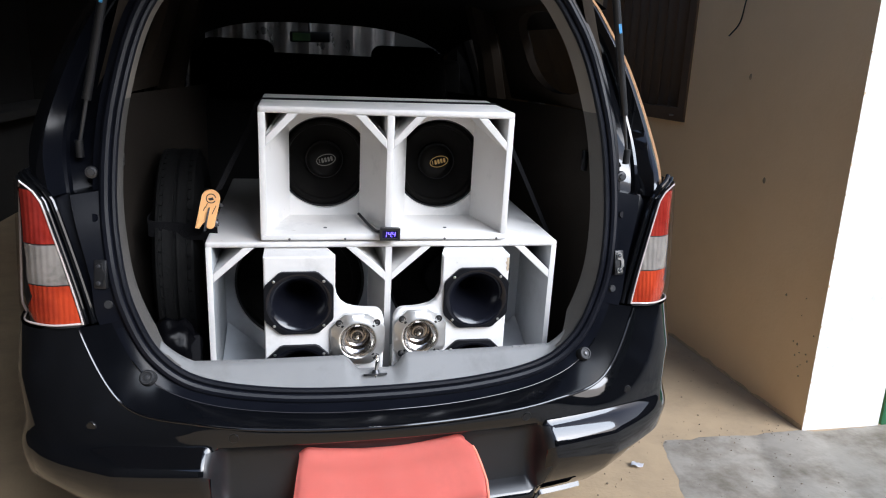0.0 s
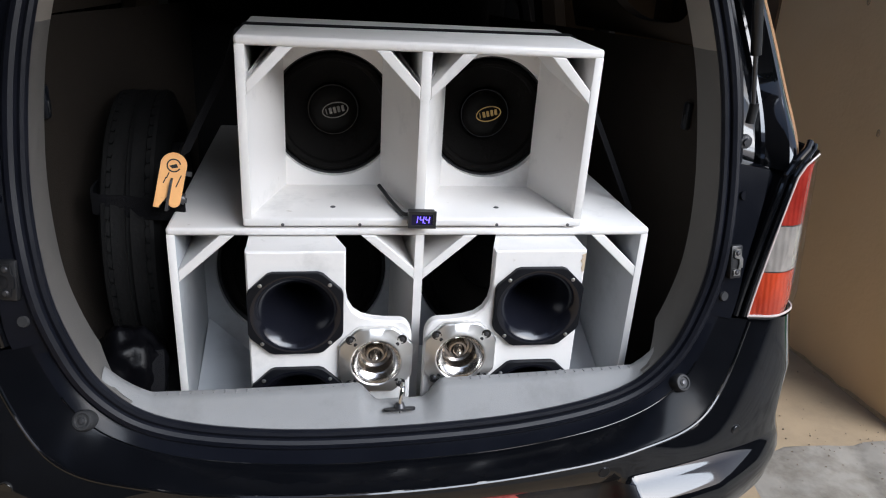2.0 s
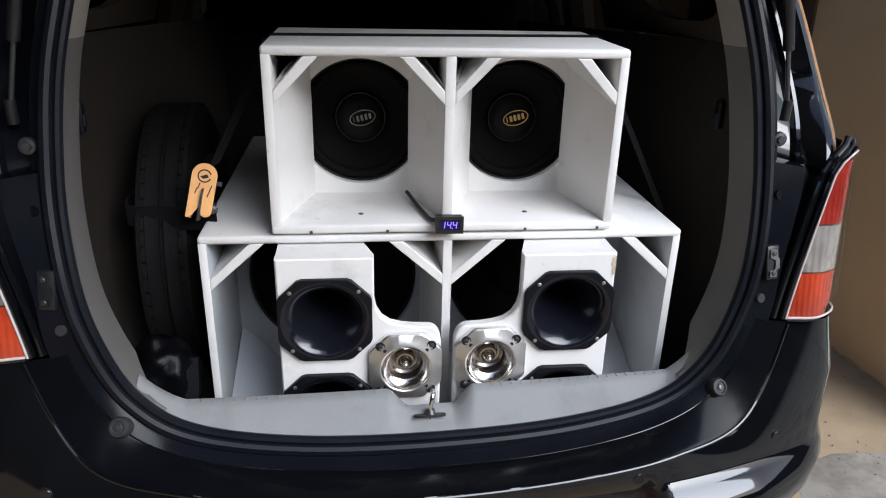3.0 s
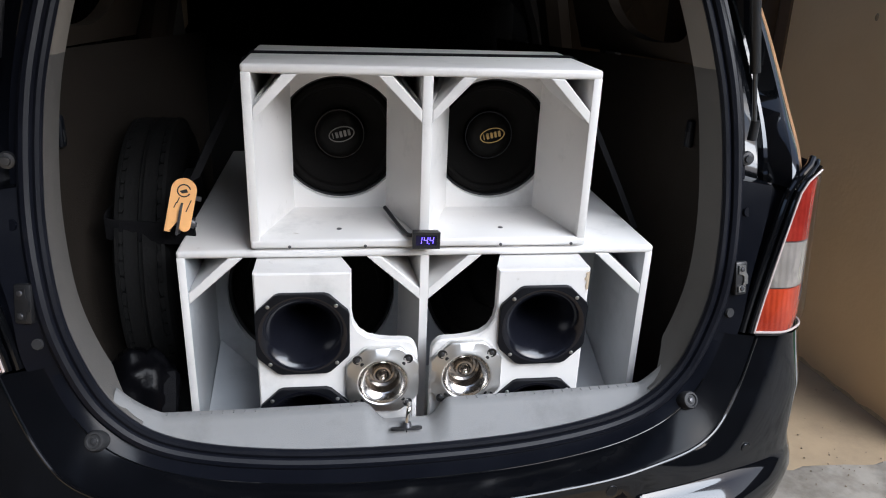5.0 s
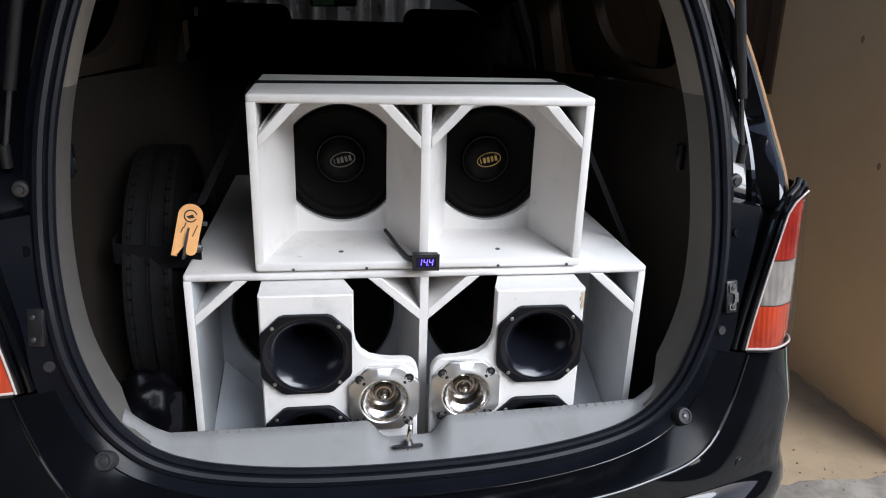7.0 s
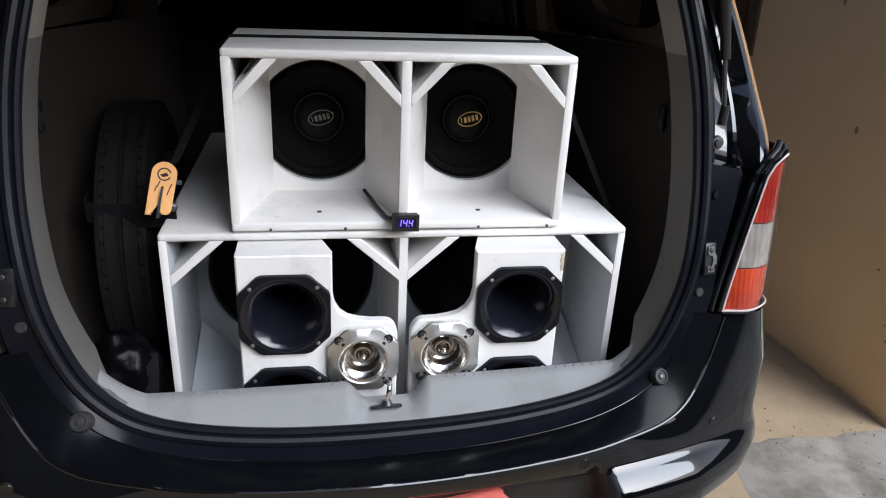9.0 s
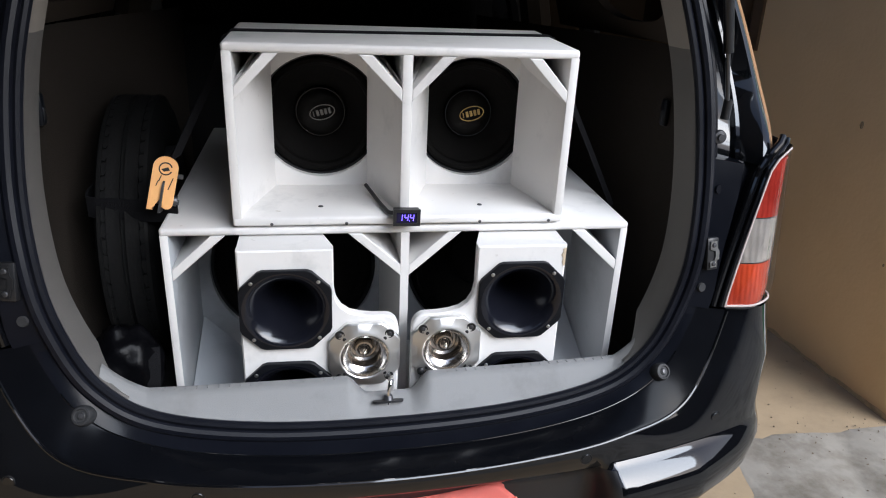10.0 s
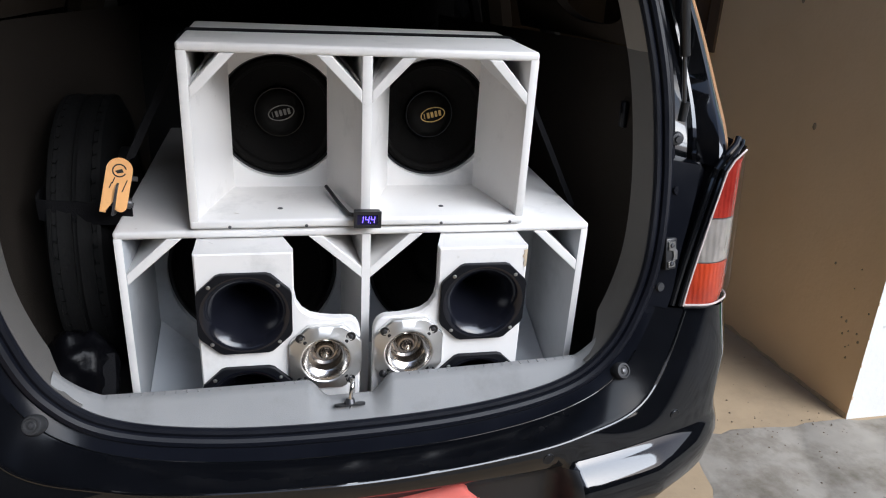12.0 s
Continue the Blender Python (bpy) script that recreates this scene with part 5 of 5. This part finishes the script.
part("printed_mark", prism([(-0.008, 0.030), (0.004, 0.036), (0.008, 0.030), (-0.002, 0.026)], -0.0068, -0.006), M_BLACK, rat)
for a in ((-0.014, -0.004), (-0.010, 0.006), (0.012, 0.004), (0.009, -0.008)):
    part("printed_mark", prism([(a[0], a[1]), (a[0] + 0.002, a[1]), (a[0] + 0.005, a[1] + 0.012), (a[0] + 0.003, a[1] + 0.012)], -0.0068, -0.006), M_BLACK, rat)
part("spool", tube([(-0.02, 0.012, -0.030), (0.03, 0.012, -0.030)], 0.011, 12), M_DARKSTEEL, rat)
part("side_plate", prism(arc(0.0, 0.0, 0.016, 0, 180, 10) + [(-0.016, -0.05), (0.016, -0.05)], 0.014, 0.018), M_DARKSTEEL, rat, "", pose(0.018, 0, -0.005, 0, 0, 80))
for z in (0.020, -0.032):
    part("pin", tube([(0.022, 0.006, z), (0.034, 0.006, z)], 0.005, 10), M_DARKSTEEL, rat)

# shiny black bag at the tyre's foot
bm = bmesh.new()
bmesh.ops.create_icosphere(bm, subdivisions=4, radius=1)
for v in bm.verts:
    p = v.co.copy()
    k = 1 + 0.15 * noise.noise(p * 2.2) + 0.10 * noise.noise(p * 6)
    v.co = Vector((p.x * 0.075 * k, p.y * 0.06 * k, max(-0.148, p.z * (0.085 if p.z > 0 else 0.15) * k)))
bag = tagged(part("plastic_bag", bm, M_BAG, angle=180), "crumpled shiny black plastic bag at the tyre's foot", "bag")
bag.matrix_world = Matrix.Translation((-0.575, 0.03, 0.640))
tagged(part("grip_strap", web(spline([(-0.515, 0.02, 0.68), (-0.512, 0.0, 0.65), (-0.515, -0.015, 0.58), (-0.52, -0.018, 0.492)], 12), 0.026, (1, 0.2, 0)), M_WEB), "black ribbed webbing end hanging by the boot lining", "strap")

# ---------------------------------------------------------------- cloth over the bumper's middle
bm = bmesh.new()
rows = []
NX, NZ = 56, 40
for j in range(NZ + 1):
    v = j / NZ
    row = []
    for i in range(NX + 1):
        u = i / NX
        x0 = -0.214 - 0.036 * min(1, v * 2.4)
        x1 = 0.205 + 0.046 * min(1, v * 5) ** 0.5
        x = x0 + (x1 - x0) * u + 0.004 * noise.noise((u * 3, v * 4, 7))
        z = 0.468 - 0.42 * v + 0.022 * (2 * u - 1) ** 2 * (1 - v) + 0.004 * u * (1 - v) - 0.016 * max(0, (u - 0.93) / 0.07) ** 2 * (1 - v) - 0.022 * max(0, (0.07 - u) / 0.07) ** 2 * (1 - v)
        y = -0.264 - 0.020 * min(1, v * 10) ** 0.5 - 0.006 * math.sin(u * 9 + v * 2) * v - 0.008 * noise.noise((u * 4, v * 3, 2)) - 0.010 * v - 0.052 * min(1, max(0, (v - 0.10) / 0.17))
        if i in (0, NX):
            y += 0.006
        row.append((x, y, z))
    rows.append(row)
rows.insert(0, [(x, y + 0.034, z - 0.012) for x, y, z in rows[0]])
rows.insert(1, [(x, y + 0.016, z + 0.004) for x, y, z in rows[1]])
loft(bm, rows)
bmesh.ops.solidify(bm, geom=bm.faces, thickness=0.004)
cloth = tagged(part("cloth", bm, M_TOWEL, angle=80), "coral red cotton cloth hung over the bumper's middle", "cloth")
cloth.matrix_world = CAR
part("hem", tube([Vector(p) + Vector((0, -0.004, 0)) for p in [r[-1] for r in rows[3:]]], 0.0035, 6), M_PIPING, cloth)
